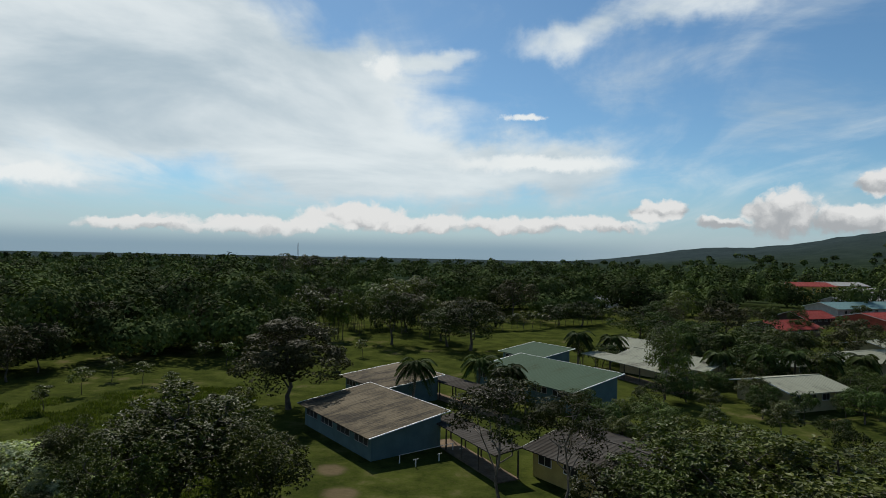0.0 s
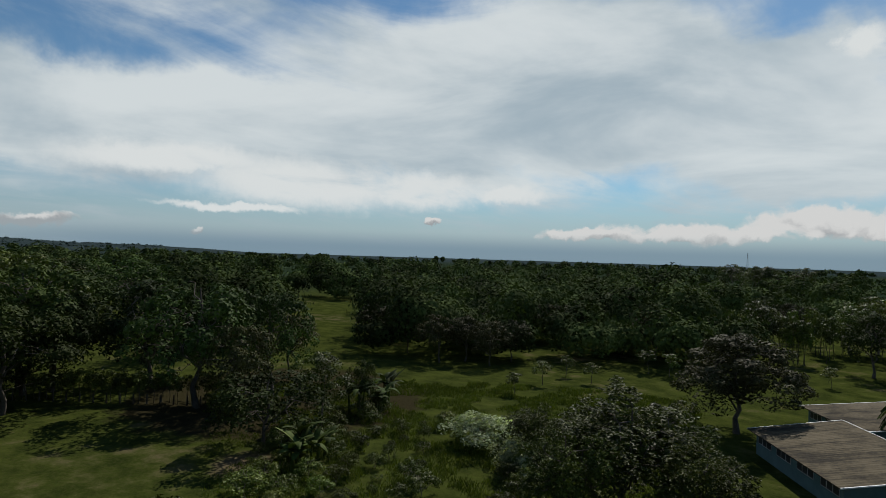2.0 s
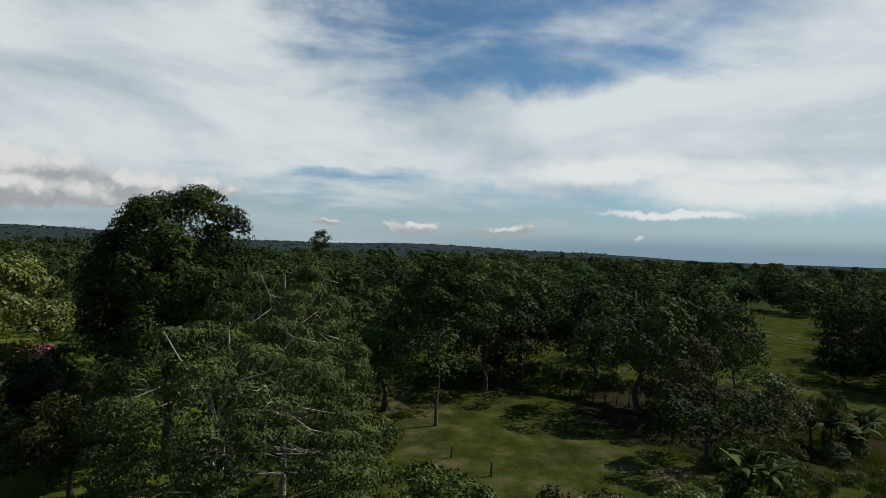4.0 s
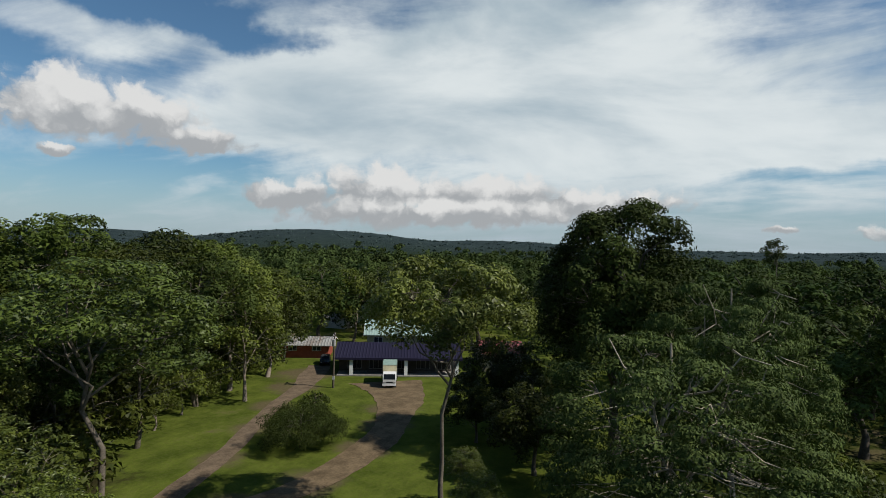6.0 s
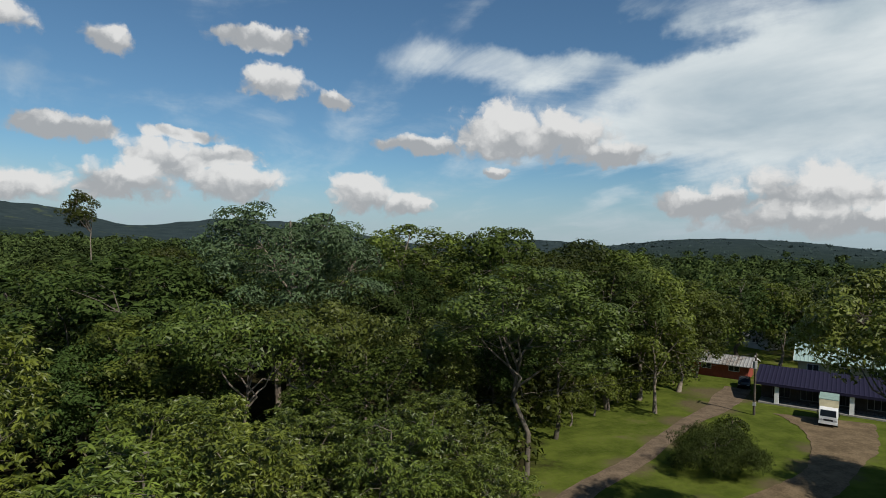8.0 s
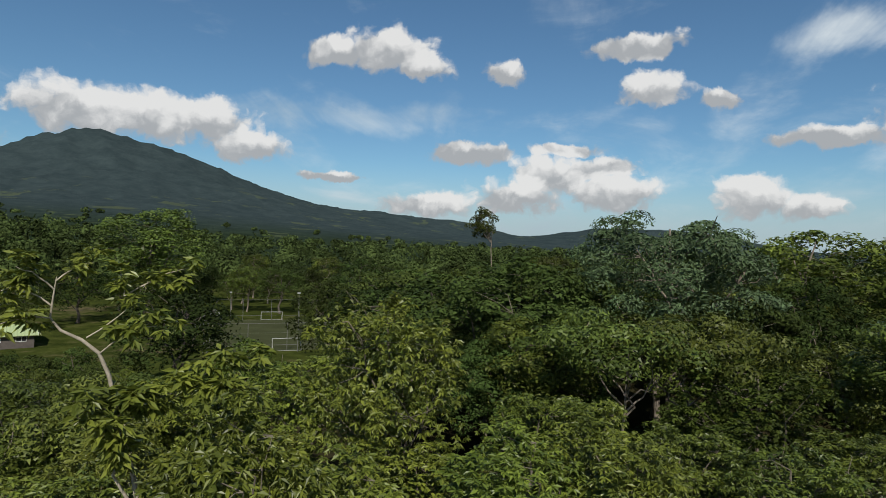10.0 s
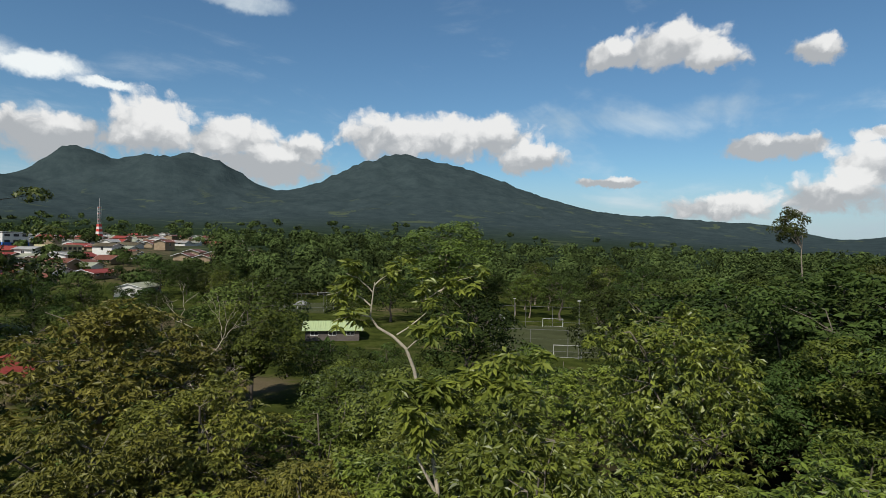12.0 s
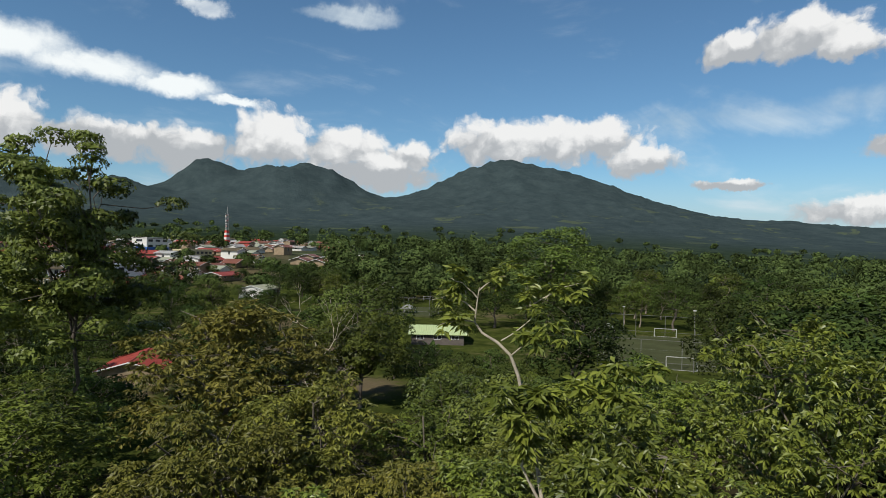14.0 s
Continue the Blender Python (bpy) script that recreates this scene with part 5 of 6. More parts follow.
walkway(32.0, 100.0, -65, 22.0, 4.0, 2.8, ROOF_PALE, "long covered walkway with a pale roof")
walkway(62.0, 126.0, 0, 24.0, 4.0, 2.8, ROOF_PALE, "long covered walkway with a pale roof")
for x, y, turn, L, W in [(41, 122, GRID, 10, 9), (41, 104, GRID, 16, 10), (50, 85.5, 20, 10, 9), (77, 111, 25, 17, 10), (60, 104, 12, 14, 4), (98, 131, 25, 16, 9)]:
    house("school_building", x, y, turn, L, W, 2.8, 1.0, WALL_CREAM, ROOF_PALE, "school building with a pale metal roof among trees", 0.8, 4, category="school building", group="pale roofed school buildings")
for x, y, turn, L, W, h, roof, wall in [(158, 226, 20, 40, 13, 4.0, ROOF_TEAL, WALL_GREY), (95, 166, 25, 17, 10, 2.4, ROOF_RED, WALL_SHADOW), (120, 197, 25, 15, 10, 2.6, ROOF_RED, WALL_SHADOW), (145, 193, 25, 30, 16, 3.0, ROOF_RED, WALL_RED),
                                        (195, 322, 10, 26, 14, 8, ROOF_RED, WALL_YELLOW), (222, 335, 10, 26, 14, 8, ROOF_GREY, WALL_YELLOW), (208, 281, 15, 38, 14, 7, ROOF_GREY, WALL_WHITE),
                                        (186, 262, 20, 40, 12, 4, ROOF_GREY, WALL_GREY), (97, 305, 20, 18, 9, 3, ROOF_RED, WALL_WHITE), (66, 252, 0, 15, 7, 3, ROOF_GREY, WALL_WHITE), (118, 290, 10, 14, 8, 3, ROOF_RUST, WALL_WHITE)]:
    house("house", x, y, turn, L, W, h, 1.8, wall, roof, "low town building with a sheet metal roof", 0.8, 5)


def lawn_house():
    """A house with a dark purple porch roof on white posts."""
    root = root_at("house", -80.5, -58.6, 126.0)
    L, W = 19.0, 9.0
    part("wall", gable_wall(L, W - 3.0, 3.0, 1.1), DARK_WALL, root)
    for i, cx in enumerate((-7, -3.6, 0.2, 4.0, 7.4)):
        win = part("window", boxes((cx - 1.1, -(W - 3) / 2 - 0.05, 0.5, cx + 1.1, -(W - 3) / 2 - 0.01, 2.3)), WALL_GREY, root)
        for j in (-1, 0, 1):
            part("pane", boxes((cx + j * 0.72 - 0.32, -(W - 3) / 2 - 0.08, 0.58, cx + j * 0.72 + 0.32, -(W - 3) / 2 - 0.03, 2.22)), DARK, win)
    for sgn in (-1, 1):
        e = W / 2 + (2.2 if sgn < 0 else 0.6)
        part("roof", sheet(-L / 2 - 0.6, 0, 4.3, L / 2 + 0.6, sgn * e, 4.3 - 0.24 * e, wave=0.05), ROOF_PURPLE, root, "dark purple metal roof")
    part("fascia", boxes((-L / 2 - 0.6, -W / 2 - 2.26, 2.55, L / 2 + 0.6, -W / 2 - 2.18, 2.9)), ROOF_PURPLE, root)
    for cx in (-7.3, 1.2, 9.2):
        part("post", boxes((cx - 0.26, -W / 2 - 1.95, 0.1, cx + 0.26, -W / 2 - 1.43, 2.75)), TRIM_WHITE, root, "square white porch post")
    for a, b in ((-7.0, 0.9), (1.5, 8.9)):
        grille = part("grille", boxes((a, -W / 2 - 0.33, 0.2, b, -W / 2 - 0.27, 0.26), (a, -W / 2 - 0.33, 2.5, b, -W / 2 - 0.27, 2.56)), FENCE_DARK, root, "dark steel grille across the porch")
        for q in np.arange(a, b, 0.42):
            part("bar", boxes((q, -W / 2 - 0.315, 0.26, q + 0.03, -W / 2 - 0.285, 2.5)), FENCE_DARK, grille)
    part("porch_slab", boxes((-L / 2, -W / 2 - 2.1, -0.05, L / 2, -W / 2 + 1.6, 0.18)), WALL_CONCRETE, root, "grey concrete porch floor")
    tagged(root, "house with a dark purple roof and white porch posts", "house")


FENCE_DARK = plain("grille_steel", (0.07, 0.07, 0.07), 0.6)
WALL_CONCRETE = plain("concrete", (0.24, 0.225, 0.20), 0.9, 0, 0.25)
ROOF_MINT = roof_metal("roof_mint", (0.30, 0.40, 0.36), (0.20, 0.26, 0.23), 0.3, 0.6)
ROOF_FADED = roof_metal("roof_faded_red", (0.30, 0.105, 0.10), (0.22, 0.08, 0.07), 0.35, 0.6)
# Dark brown wall; the dimness behind the porch is part of its colour.
DARK_WALL = plain("wall_shaded_brown", (0.10, 0.085, 0.075), 0.85, 0, 0.2)
lawn_house()
house("shed", -80.0, -79.0, 126.0, 8.5, 6.5, 2.5, 0.8, WALL_RED, ROOF_GREY, "red walled shed with a pale corrugated roof", 0.9, 2, 0.09)
house("house", -93.5, -46.5, 126.0, 6.5, 11.0, 2.8, 1.4, WALL_CREAM, ROOF_FADED, "annex with a faded red metal roof", 0.6, 2)
house("house", -90.5, -65.5, 126.0, 12.0, 8.0, 4.6, 1.9, WALL_CREAM, ROOF_MINT, "taller house with a pale mint green metal roof", 0.6, 3)
house("shed", -112, -100, 100.0, 6.0, 4.5, 2.6, 1.2, WALL_GREY, ROOF_GREY, "small grey shelter behind the shed", 0.6, 1)
ROOF_LIME = roof_metal("roof_lime", (0.36, 0.43, 0.22), (0.25, 0.28, 0.16), 0.3, 0.6)
house("house", 103, -80, 52, 11, 11, 2.3, 1.1, DARK_WALL, ROOF_LIME, "low building with a pale green roof beside the playing field", 0.6, 3)
house("house", 97, -19.5, -25, 11, 8, 2.3, 1.1, WALL_TAN, ROOF_RED, "small house with a bright red roof", 0.6, 3)
house("shed", 84.5, -46, -20, 4.4, 3.2, 2.2, 0.4, DARK_WALL, ROOF_GREY, "little dark wooden shed with a grey roof", 0.5, 1)
house("barn", 204, -79, -50, 12, 9, 3.2, 1.2, WALL_WHITE, ROOF_PALE, "long white hall with a pale roof", 0.5, 4, category="barn")
house("house", 92, -36, -50, 7, 5, 2.6, 0.9, WALL_CREAM, ROOF_RUST, "small house with a rusty brown roof", 0.5, 2)


def town():
    """The town at the mountain's foot: low houses under red, grey and rusty roofs."""
    r = np.random.default_rng(21)
    taken = []
    looks = [(ROOF_RED, WALL_TAN, "low tan town house with a red metal roof"), (ROOF_RUST, WALL_WHITE, "low town house with a rusty brown roof"), (ROOF_BROWN, WALL_TAN, "tan town house with a brown roof"),
             (ROOF_GREY, WALL_WHITE, "white town house with a grey metal roof"), (ROOF_PALE, WALL_WHITE, "pale town house with a light metal roof"), (ROOF_ORANGE, WALL_YELLOW, "town house with an orange roof")]
    odds = (0.32, 0.20, 0.29, 0.10, 0.07, 0.02)
    n = tries = 0
    while n < 240 and tries < 20000:
        tries += 1
        d, a = math.exp(r.uniform(math.log(245), math.log(860))), r.uniform(239.5, 275)
        if a < 251 and d < 330 or a < 246 and d < 460:
            continue
        x, y = polar(a, d)
        L, W = r.uniform(8, 14), r.uniform(7, 9.5)
        if any((x - p) ** 2 + (y - q) ** 2 < ((L + k) * 0.37) ** 2 for p, q, k in taken):
            continue
        taken.append((x, y, L))
        roof, wall, words = looks[int(r.choice(6, p=odds))]
        two = r.random() < 0.22
        house("house", x, y, (GRID if r.random() < 0.5 else GRID + 90) + r.uniform(-6, 6), L, W, 5.2 if two else 2.5, r.uniform(1.0, 1.7), wall, roof, words, 1.0, 3 if d < 330 else 1, 0.0, group="town houses")
        n += 1


ROOF_BROWN = roof_metal("roof_brown", (0.155, 0.062, 0.042), (0.10, 0.05, 0.036), 0.4)
ROOF_ORANGE = roof_metal("roof_orange", (0.32, 0.11, 0.04), (0.22, 0.08, 0.04), 0.3)
town()


for a, d in [(243.5, 330), (241.6, 334), (242.6, 352), (240.4, 350), (245.2, 338), (239.6, 365), (244.4, 360)]:
    house("house", *polar(a, d), GRID + 8, 11, 8, 2.6, 1.3, WALL_TAN, ROOF_BROWN, "tan town house with a brown roof", 1.0, 1, 0.0, group="town houses")


def block(name, x, y, turn, L, W, h, wall, label, rows=2, cols=4, band=None):
    """A flat roofed building with a parapet and rows of windows."""
    root = root_at(name, x, y, turn)
    part("wall", boxes((-L / 2, -W / 2, -1, L / 2, W / 2, h)), wall, root)
    part("parapet", boxes((-L / 2 - 0.12, -W / 2 - 0.12, h - 0.2, L / 2 + 0.12, -W / 2 + 0.2, h + 0.5), (-L / 2 - 0.12, W / 2 - 0.2, h - 0.2, L / 2 + 0.12, W / 2 + 0.12, h + 0.5),
                          (-L / 2 - 0.12, -W / 2, h - 0.2, -L / 2 + 0.2, W / 2, h + 0.5), (L / 2 - 0.2, -W / 2, h - 0.2, L / 2 + 0.12, W / 2, h + 0.5)), wall, root)
    if band:
        part("band", boxes((-L / 2 - 0.05, -W / 2 - 0.05, 0.2, L / 2 + 0.05, W / 2 + 0.05, h * 0.45)), band, root, "blue painted lower storey")
    for i in range(cols):
        for j in range(rows):
            c, z = -L / 2 + L * (i + 0.5) / cols, h * (j + 0.35) / rows
            for s in (-1, 1):
                part("window", boxes((c - L / cols * 0.3, s * (W / 2 + 0.02), z, c + L / cols * 0.3, s * (W / 2 + 0.1), z + h / rows * 0.42)), DARK, root)
    for j in range(rows):
        for s in (-1, 1):
            part("window", boxes((s * (L / 2 + 0.02), -W * 0.2, h * (j + 0.35) / rows, s * (L / 2 + 0.1), W * 0.2, h * (j + 0.35) / rows + h / rows * 0.42)), DARK, root)
    return tagged(root, label, "building")


PAINT_BLUE = plain("paint_blue", (0.05, 0.14, 0.45), 0.6)
WALL_PALEGREY = plain("wall_palegrey", (0.50, 0.52, 0.53), 0.8, 0, 0.12)
block("building", *polar(258.0, 400), -60, 16, 12, 9.5, WALL_WHITE, "white flat roofed building with a blue lower storey", 3, 3, PAINT_BLUE)
block("building", *polar(260.5, 265), -60, 17, 10, 7.0, WALL_PALEGREY, "pale grey two storey concrete block", 2, 4)
block("building", *polar(264.5, 225), -60, 18, 11, 3.6, WALL_YELLOW, "yellow building with an unfinished roof terrace", 1, 5)
block("building", *polar(254.6, 350), -60, 18, 10, 6.0, WALL_CREAM, "cream two storey lodging house with balconies", 2, 6)


def terrace_posts():
    x, y = polar(264.5, 225)
    root = root_at("pergola", x, y, -60, height_at(x, y) + 3.6)
    for i in range(5):
        for s in (-1, 1):
            part("post", boxes((-8.2 + i * 4 - 0.2, s * 4.6 - 0.2, 0, -8.2 + i * 4 + 0.2, s * 4.6 + 0.2, 2.4)), WALL_CREAM, root)
    for s in (-1, 1):
        part("beam", boxes((-8.6, s * 4.6 - 0.22, 2.4, 8.4, s * 4.6 + 0.22, 2.8)), WALL_CREAM, root)
    tagged(root, "cream concrete post and beam frame on the terrace", "pergola")


terrace_posts()


def mast():
    """A lattice mast on a red and white banded tower."""
    x, y = polar(251.8, 560)
    root = root_at("radio_mast", x, y, 20)
    for i in range(8):
        part("band", boxes((-2.2 + i * 0.12, -2.2 + i * 0.12, i * 2.0, 2.2 - i * 0.12, 2.2 - i * 0.12, i * 2.0 + 2.0)), PAINT_RED if i % 2 else WALL_WHITE, root, "red painted band" if i % 2 else "white painted band")
    for sx in (-1, 1):
        for sy in (-1, 1):
            part("leg", boxes((sx * 0.8 - 0.12, sy * 0.8 - 0.12, 16, sx * 0.8 + 0.12, sy * 0.8 + 0.12, 31)), WALL_GREY, root)
    for i in range(6):
        part("brace", boxes((-0.9, -0.9, 17 + i * 2.5, 0.9, 0.9, 17.2 + i * 2.5)), PAINT_RED if i % 2 else WALL_WHITE, root)
    part("antenna", boxes((-0.1, -0.1, 31, 0.1, 0.1, 37)), WALL_GREY, root)
    for i, z in enumerate((19.5, 24, 28)):
        part("dish", boxes((0.8, -0.9 + 0.3 * i, z, 1.3, 0.6 + 0.3 * i, z + 1.5)), WALL_WHITE, root, "white antenna dish")
    tagged(root, "red and white radio mast over the town", "radio mast")


PAINT_RED = plain("paint_red", (0.45, 0.05, 0.035), 0.6)
mast()


def far_mast():
    """A lattice mast far off over the woods."""
    x, y = polar(13.7, 900)
    root = root_at("lattice_mast", x, y, 10)
    for i in range(12):
        w = 1.6 - i * 0.11
        part("section", boxes((-w, -w, i * 3, -w + 0.3, -w + 0.3, i * 3 + 3), (w - 0.3, w - 0.3, i * 3, w, w, i * 3 + 3), (-w, w - 0.3, i * 3, -w + 0.3, w, i * 3 + 3), (w - 0.3, -w, i * 3, w, -w + 0.3, i * 3 + 3),
                              (-w, -w, i * 3 + 2.7, w, w, i * 3 + 3)), WALL_GREY, root)
    tagged(root, "slim grey lattice mast over the distant woods", "radio mast")


far_mast()


# ---------------------------------------------------------------- tracks, lawns and pitches
def strip(name, pts, width, mat, label, z=0.03, seed=1):
    """A worn track along points, with uneven edges, laid on the ground."""
    r = np.random.default_rng(seed)
    pts = np.array(pts, float)
    t = np.concatenate([[0], np.cumsum(np.hypot(*np.diff(pts, axis=0).T))])
    s = np.linspace(0, t[-1], max(8, int(t[-1] / 0.8)))
    cx, cy = np.interp(s, t, pts[:, 0]), np.interp(s, t, pts[:, 1])
    for c in (cx, cy):
        for i in range(12):
            c[1:-1] = (c[:-2] + 2 * c[1:-1] + c[2:]) / 4
    dx, dy = np.gradient(cx), np.gradient(cy)
    n = np.hypot(dx, dy)
    ws = np.interp(s, t, width) if np.ndim(width) else np.full(len(s), width)
    soft = lambda: np.convolve(r.normal(0, 0.2, len(s) + 6), np.ones(7) / 7, "valid")
    left, right = ws / 2 * (1 + soft()), ws / 2 * (1 + soft())
    rows = []
    for u in (1.0, 0.5, 0, -0.5, -1.0):
        o = np.where(u > 0, left, right) * u
        rows.append(np.stack([cx - dy / n * o, cy + dx / n * o, np.full(len(s), z + 0.03 * (1 - u * u))], -1))
    v = np.stack(rows, 1).reshape(-1, 3)
    f = [(i * 5 + j, i * 5 + j + 1, i * 5 + j + 6, i * 5 + j + 5) for i in range(len(s) - 1) for j in range(4)]
    return tagged(new(name, mesh_of(name, v, np.array(f)[:, ::-1], mat, True)), label, "track", kind="structure")


GRAVEL = plain("gravel", (0.150, 0.110, 0.066), 0.95, 0, 0.4, 0.5, 5.0, 0.7, 0.03)
strip("road_1", [(-8, -26), (-22, -38), (-29, -43), (-38, -47.5), (-51.5, -56.5), (-61, -61), (-68, -66), (-74, -70)], (2.4, 2.4, 2.4, 2.0, 2.0, 2.8, 4, 4), EARTH, "earth track with worn wheel ruts across the lawn", 0.03, 2)
strip("road_2", [(-25, -41), (-30, -36.5), (-37, -35.2), (-46, -37), (-54, -40), (-60, -43.5), (-67, -49), (-71, -54)], (2.0, 2.8, 3.2, 3.7, 3.9, 4.6, 8, 11), GRAVEL, "grey gravel driveway curving to the house", 0.05, 3)
strip("road_3", [(150, -20), (140, -34), (126, -42), (112, -48), (98, -60)], (6, 6, 5, 5, 4), EARTH, "bare earth road beside the playing fields", 0.03, 4)


def pitch(x, y, turn, L, W, near_goal, label):
    """A fenced artificial turf pitch with lines, goals, posts and rails."""
    z = height_at(x, y)
    root = root_at("football_pitch", x, y, turn, z)
    part("turf", boxes((-L / 2, -W / 2, -0.8, L / 2, W / 2, 0.06)), TURF, root)
    for bx in ((-L / 2, -W / 2, 1), (-L / 2, W / 2 - 0.12, 1)):
        part("line", boxes((bx[0], bx[1], 0.061, L / 2, bx[1] + 0.10, 0.066)), LINE_FADED, root)
    for bx in (-L / 2, -0.06, L / 2 - 0.12):
        part("line", boxes((bx, -W / 2 + 0.13, 0.061, bx + 0.10, W / 2 - 0.13, 0.066)), LINE_FADED, root)
    n = int(L / 6.5)
    for i in range(n + 1):
        for s in (-1, 1):
            part("fence_post", boxes((-L / 2 + L * i / n - 0.05, s * (W / 2 + 0.6) - 0.05, 0, -L / 2 + L * i / n + 0.05, s * (W / 2 + 0.6) + 0.05, 5.0)), FENCE_STEEL, root)
    m = int(W / 6.5)
    for i in range(m + 1):
        for s in (-1, 1):
            part("fence_post", boxes((s * (L / 2 + 0.6) - 0.05, -W / 2 + W * i / m - 0.05, 0, s * (L / 2 + 0.6) + 0.05, -W / 2 + W * i / m + 0.05, 5.0)), FENCE_STEEL, root)
    for h in (1.1, 5.0):
        for s in (-1, 1):
            part("rail", boxes((-L / 2, s * (W / 2 + 0.6) - 0.03, h, L / 2, s * (W / 2 + 0.6) + 0.03, h + 0.06)), FENCE_STEEL, root)
            part("rail", boxes((s * (L / 2 + 0.6) - 0.03, -W / 2, h, s * (L / 2 + 0.6) + 0.03, W / 2, h + 0.06)), FENCE_STEEL, root)
    tagged(root, label, "football pitch")
    for s in (-1, 1):
        g = new("goal")

        g.matrix_basis = Matrix.Translation((x, y, z + 0.06)) @ pose(0, 0, 0, 0, 0, turn) @ Matrix.Translation((s * (L / 2 - 0.4), 0, 0))
        for u in (-2.5, 2.5):
            part("post", boxes((-0.06, u - 0.06, 0, 0.06, u + 0.06, 2.0)), GOAL_STEEL, g)
            part("back_stay", boxes((s * 1.2 - 0.04, u - 0.04, 0, s * 1.2 + 0.04, u + 0.04, 1.0)), GOAL_STEEL, g)
        part("crossbar", boxes((-0.06, -2.56, 2.0, 0.06, 2.56, 2.12)), GOAL_STEEL, g)
        part("ground_bar", boxes((s * 1.2 - 0.04, -2.5, 0, s * 1.2 + 0.04, 2.5, 0.06)), GOAL_STEEL, g)
        tagged(g, "white steel football goal on artificial turf", "football goal", "football goals")


LINE_FADED = plain("line_faded", (0.13, 0.14, 0.11), 0.9)
GOAL_STEEL = plain("goal_steel", (0.34, 0.34, 0.32), 0.6)
FENCE_STEEL = plain("fence_steel", (0.12, 0.12, 0.11), 0.6)
TURF = plain("turf", (0.054, 0.060, 0.028), 1.0, 0, 0.2, 0.2, 12.0, 0.4, 0.02)
pitch(67.5, -114, 125, 42, 27, True, "fenced football pitch of dull green artificial turf")
pitch(160, -113, 125, 40, 26, True, "fenced football pitch of dull green artificial turf")


def light_pole(x, y, h, label, arm=0.0):
    root = root_at("light_pole", x, y, 0)
    part("pole", tube_bm([(0, 0, -0.2), (0, 0, h)], [0.08, 0.05]), FENCE_STEEL, root)
    part("lamp_head", boxes((-0.25, -0.18, h - 0.05, 0.25, 0.18, h + 0.15)), WALL_GREY, root, "white lamp head")
    return tagged(root, label, "light pole")


def tube_bm(points, radii, sides=8):
    v, f = tube(points, radii, sides)
    bm = bmesh.new()
    vs = [bm.verts.new(p) for p in v]
    for q in f:
        bm.faces.new([vs[i] for i in q])
    n = len(points)
    bm.faces.new([vs[i] for i in range(sides)][::-1])
    bm.faces.new([vs[(n - 1) * sides + i] for i in range(sides)])
    return bm


for x, y, h in [(87.5, -113, 6.5), (53, -96.4, 10.5), (83.5, -120, 7.5), (125, -86, 8.0), (150, -99, 8.0)]:
    light_pole(x, y, h, "grey light pole beside the football pitch")


CANVAS = plain("canvas", (0.19, 0.19, 0.18), 0.85)


def tent(x, y, w, h, label):
    """A white pyramid canopy on four legs."""
    root = root_at("canopy_tent", x, y, GRID)
    bm = bmesh.new()
    c = [bm.verts.new((sx * w / 2, sy * w / 2, h)) for sx, sy in ((-1, -1), (1, -1), (1, 1), (-1, 1))]
    d = [bm.verts.new((v.co.x, v.co.y, h - 0.3)) for v in c]
    t = bm.verts.new((0, 0, h + w * 0.33))
    for i in range(4):
        bm.faces.new((c[i], c[(i + 1) % 4], t))
        bm.faces.new((d[i], d[(i + 1) % 4], c[(i + 1) % 4], c[i]))
    bmesh.ops.recalc_face_normals(bm, faces=bm.faces)
    part("canopy", bm, CANVAS, root)
    for sx in (-1, 1):
        for sy in (-1, 1):
            part("leg", boxes((sx * w * 0.48 - 0.05, sy * w * 0.48 - 0.05, 0, sx * w * 0.48 + 0.05, sy * w * 0.48 + 0.05, h)), WALL_GREY, root)
    tagged(root, label, "canopy")


tent(86.5, -117, 4.6, 2.6, "white pyramid canopy beside the pitch")
tent(146, -102, 3.6, 2.2, "white pyramid canopy by the far pitch")


def utility_pole(x, y, h):
    root = root_at("utility_pole", x, y, 35)
    part("pole", tube_bm([(0, 0, -0.3), (0.02, 0, h * 0.5), (0, 0.03, h)], [0.16, 0.14, 0.11]), BARK_DARK, root)
    part("crossarm", boxes((-0.9, -0.06, h - 0.5, 0.9, 0.06, h - 0.38)), BARK_DARK, root)
    part("transformer", tube_bm([(0.35, 0, h - 1.9), (0.35, 0, h - 1.0)], [0.26, 0.26]), WALL_GREY, root, "grey transformer drum")
    for u in (-0.8, 0.0, 0.8):
        part("insulator", tube_bm([(u, 0, h - 0.38), (u, 0, h - 0.18)], [0.06, 0.04]), TRIM_WHITE, root)
    part("marker", boxes((-0.17, -0.17, 1.2, 0.17, 0.17, 1.65)), WALL_GREY, root, "pale painted band")
    tagged(root, "dark wooden utility pole with a transformer by the driveway", "utility pole")


utility_pole(-63.5, -57.5, 7.9)
utility_pole(3.5, -39.8, 7.9)


def power_line():
    """Two slack wires between the utility poles."""
    root = new("power_line")
    root.location = (-63.5, -57.5, 0)
    for side in (-0.8, 0.8):
        pts = [(67.0 * u + side * 0.4, 17.7 * u + side * 0.9, 7.72 - 3.2 * u * (1 - u)) for u in np.linspace(0, 1, 25)]
        part("wire", tube_bm(pts, [0.016] * 25, 5), RUBBER_BLACK, root)
    tagged(root, "slack black electric wires strung through the trees", "power line")


RUBBER_BLACK = plain("wire_black", (0.015, 0.015, 0.015), 0.6)
power_line()


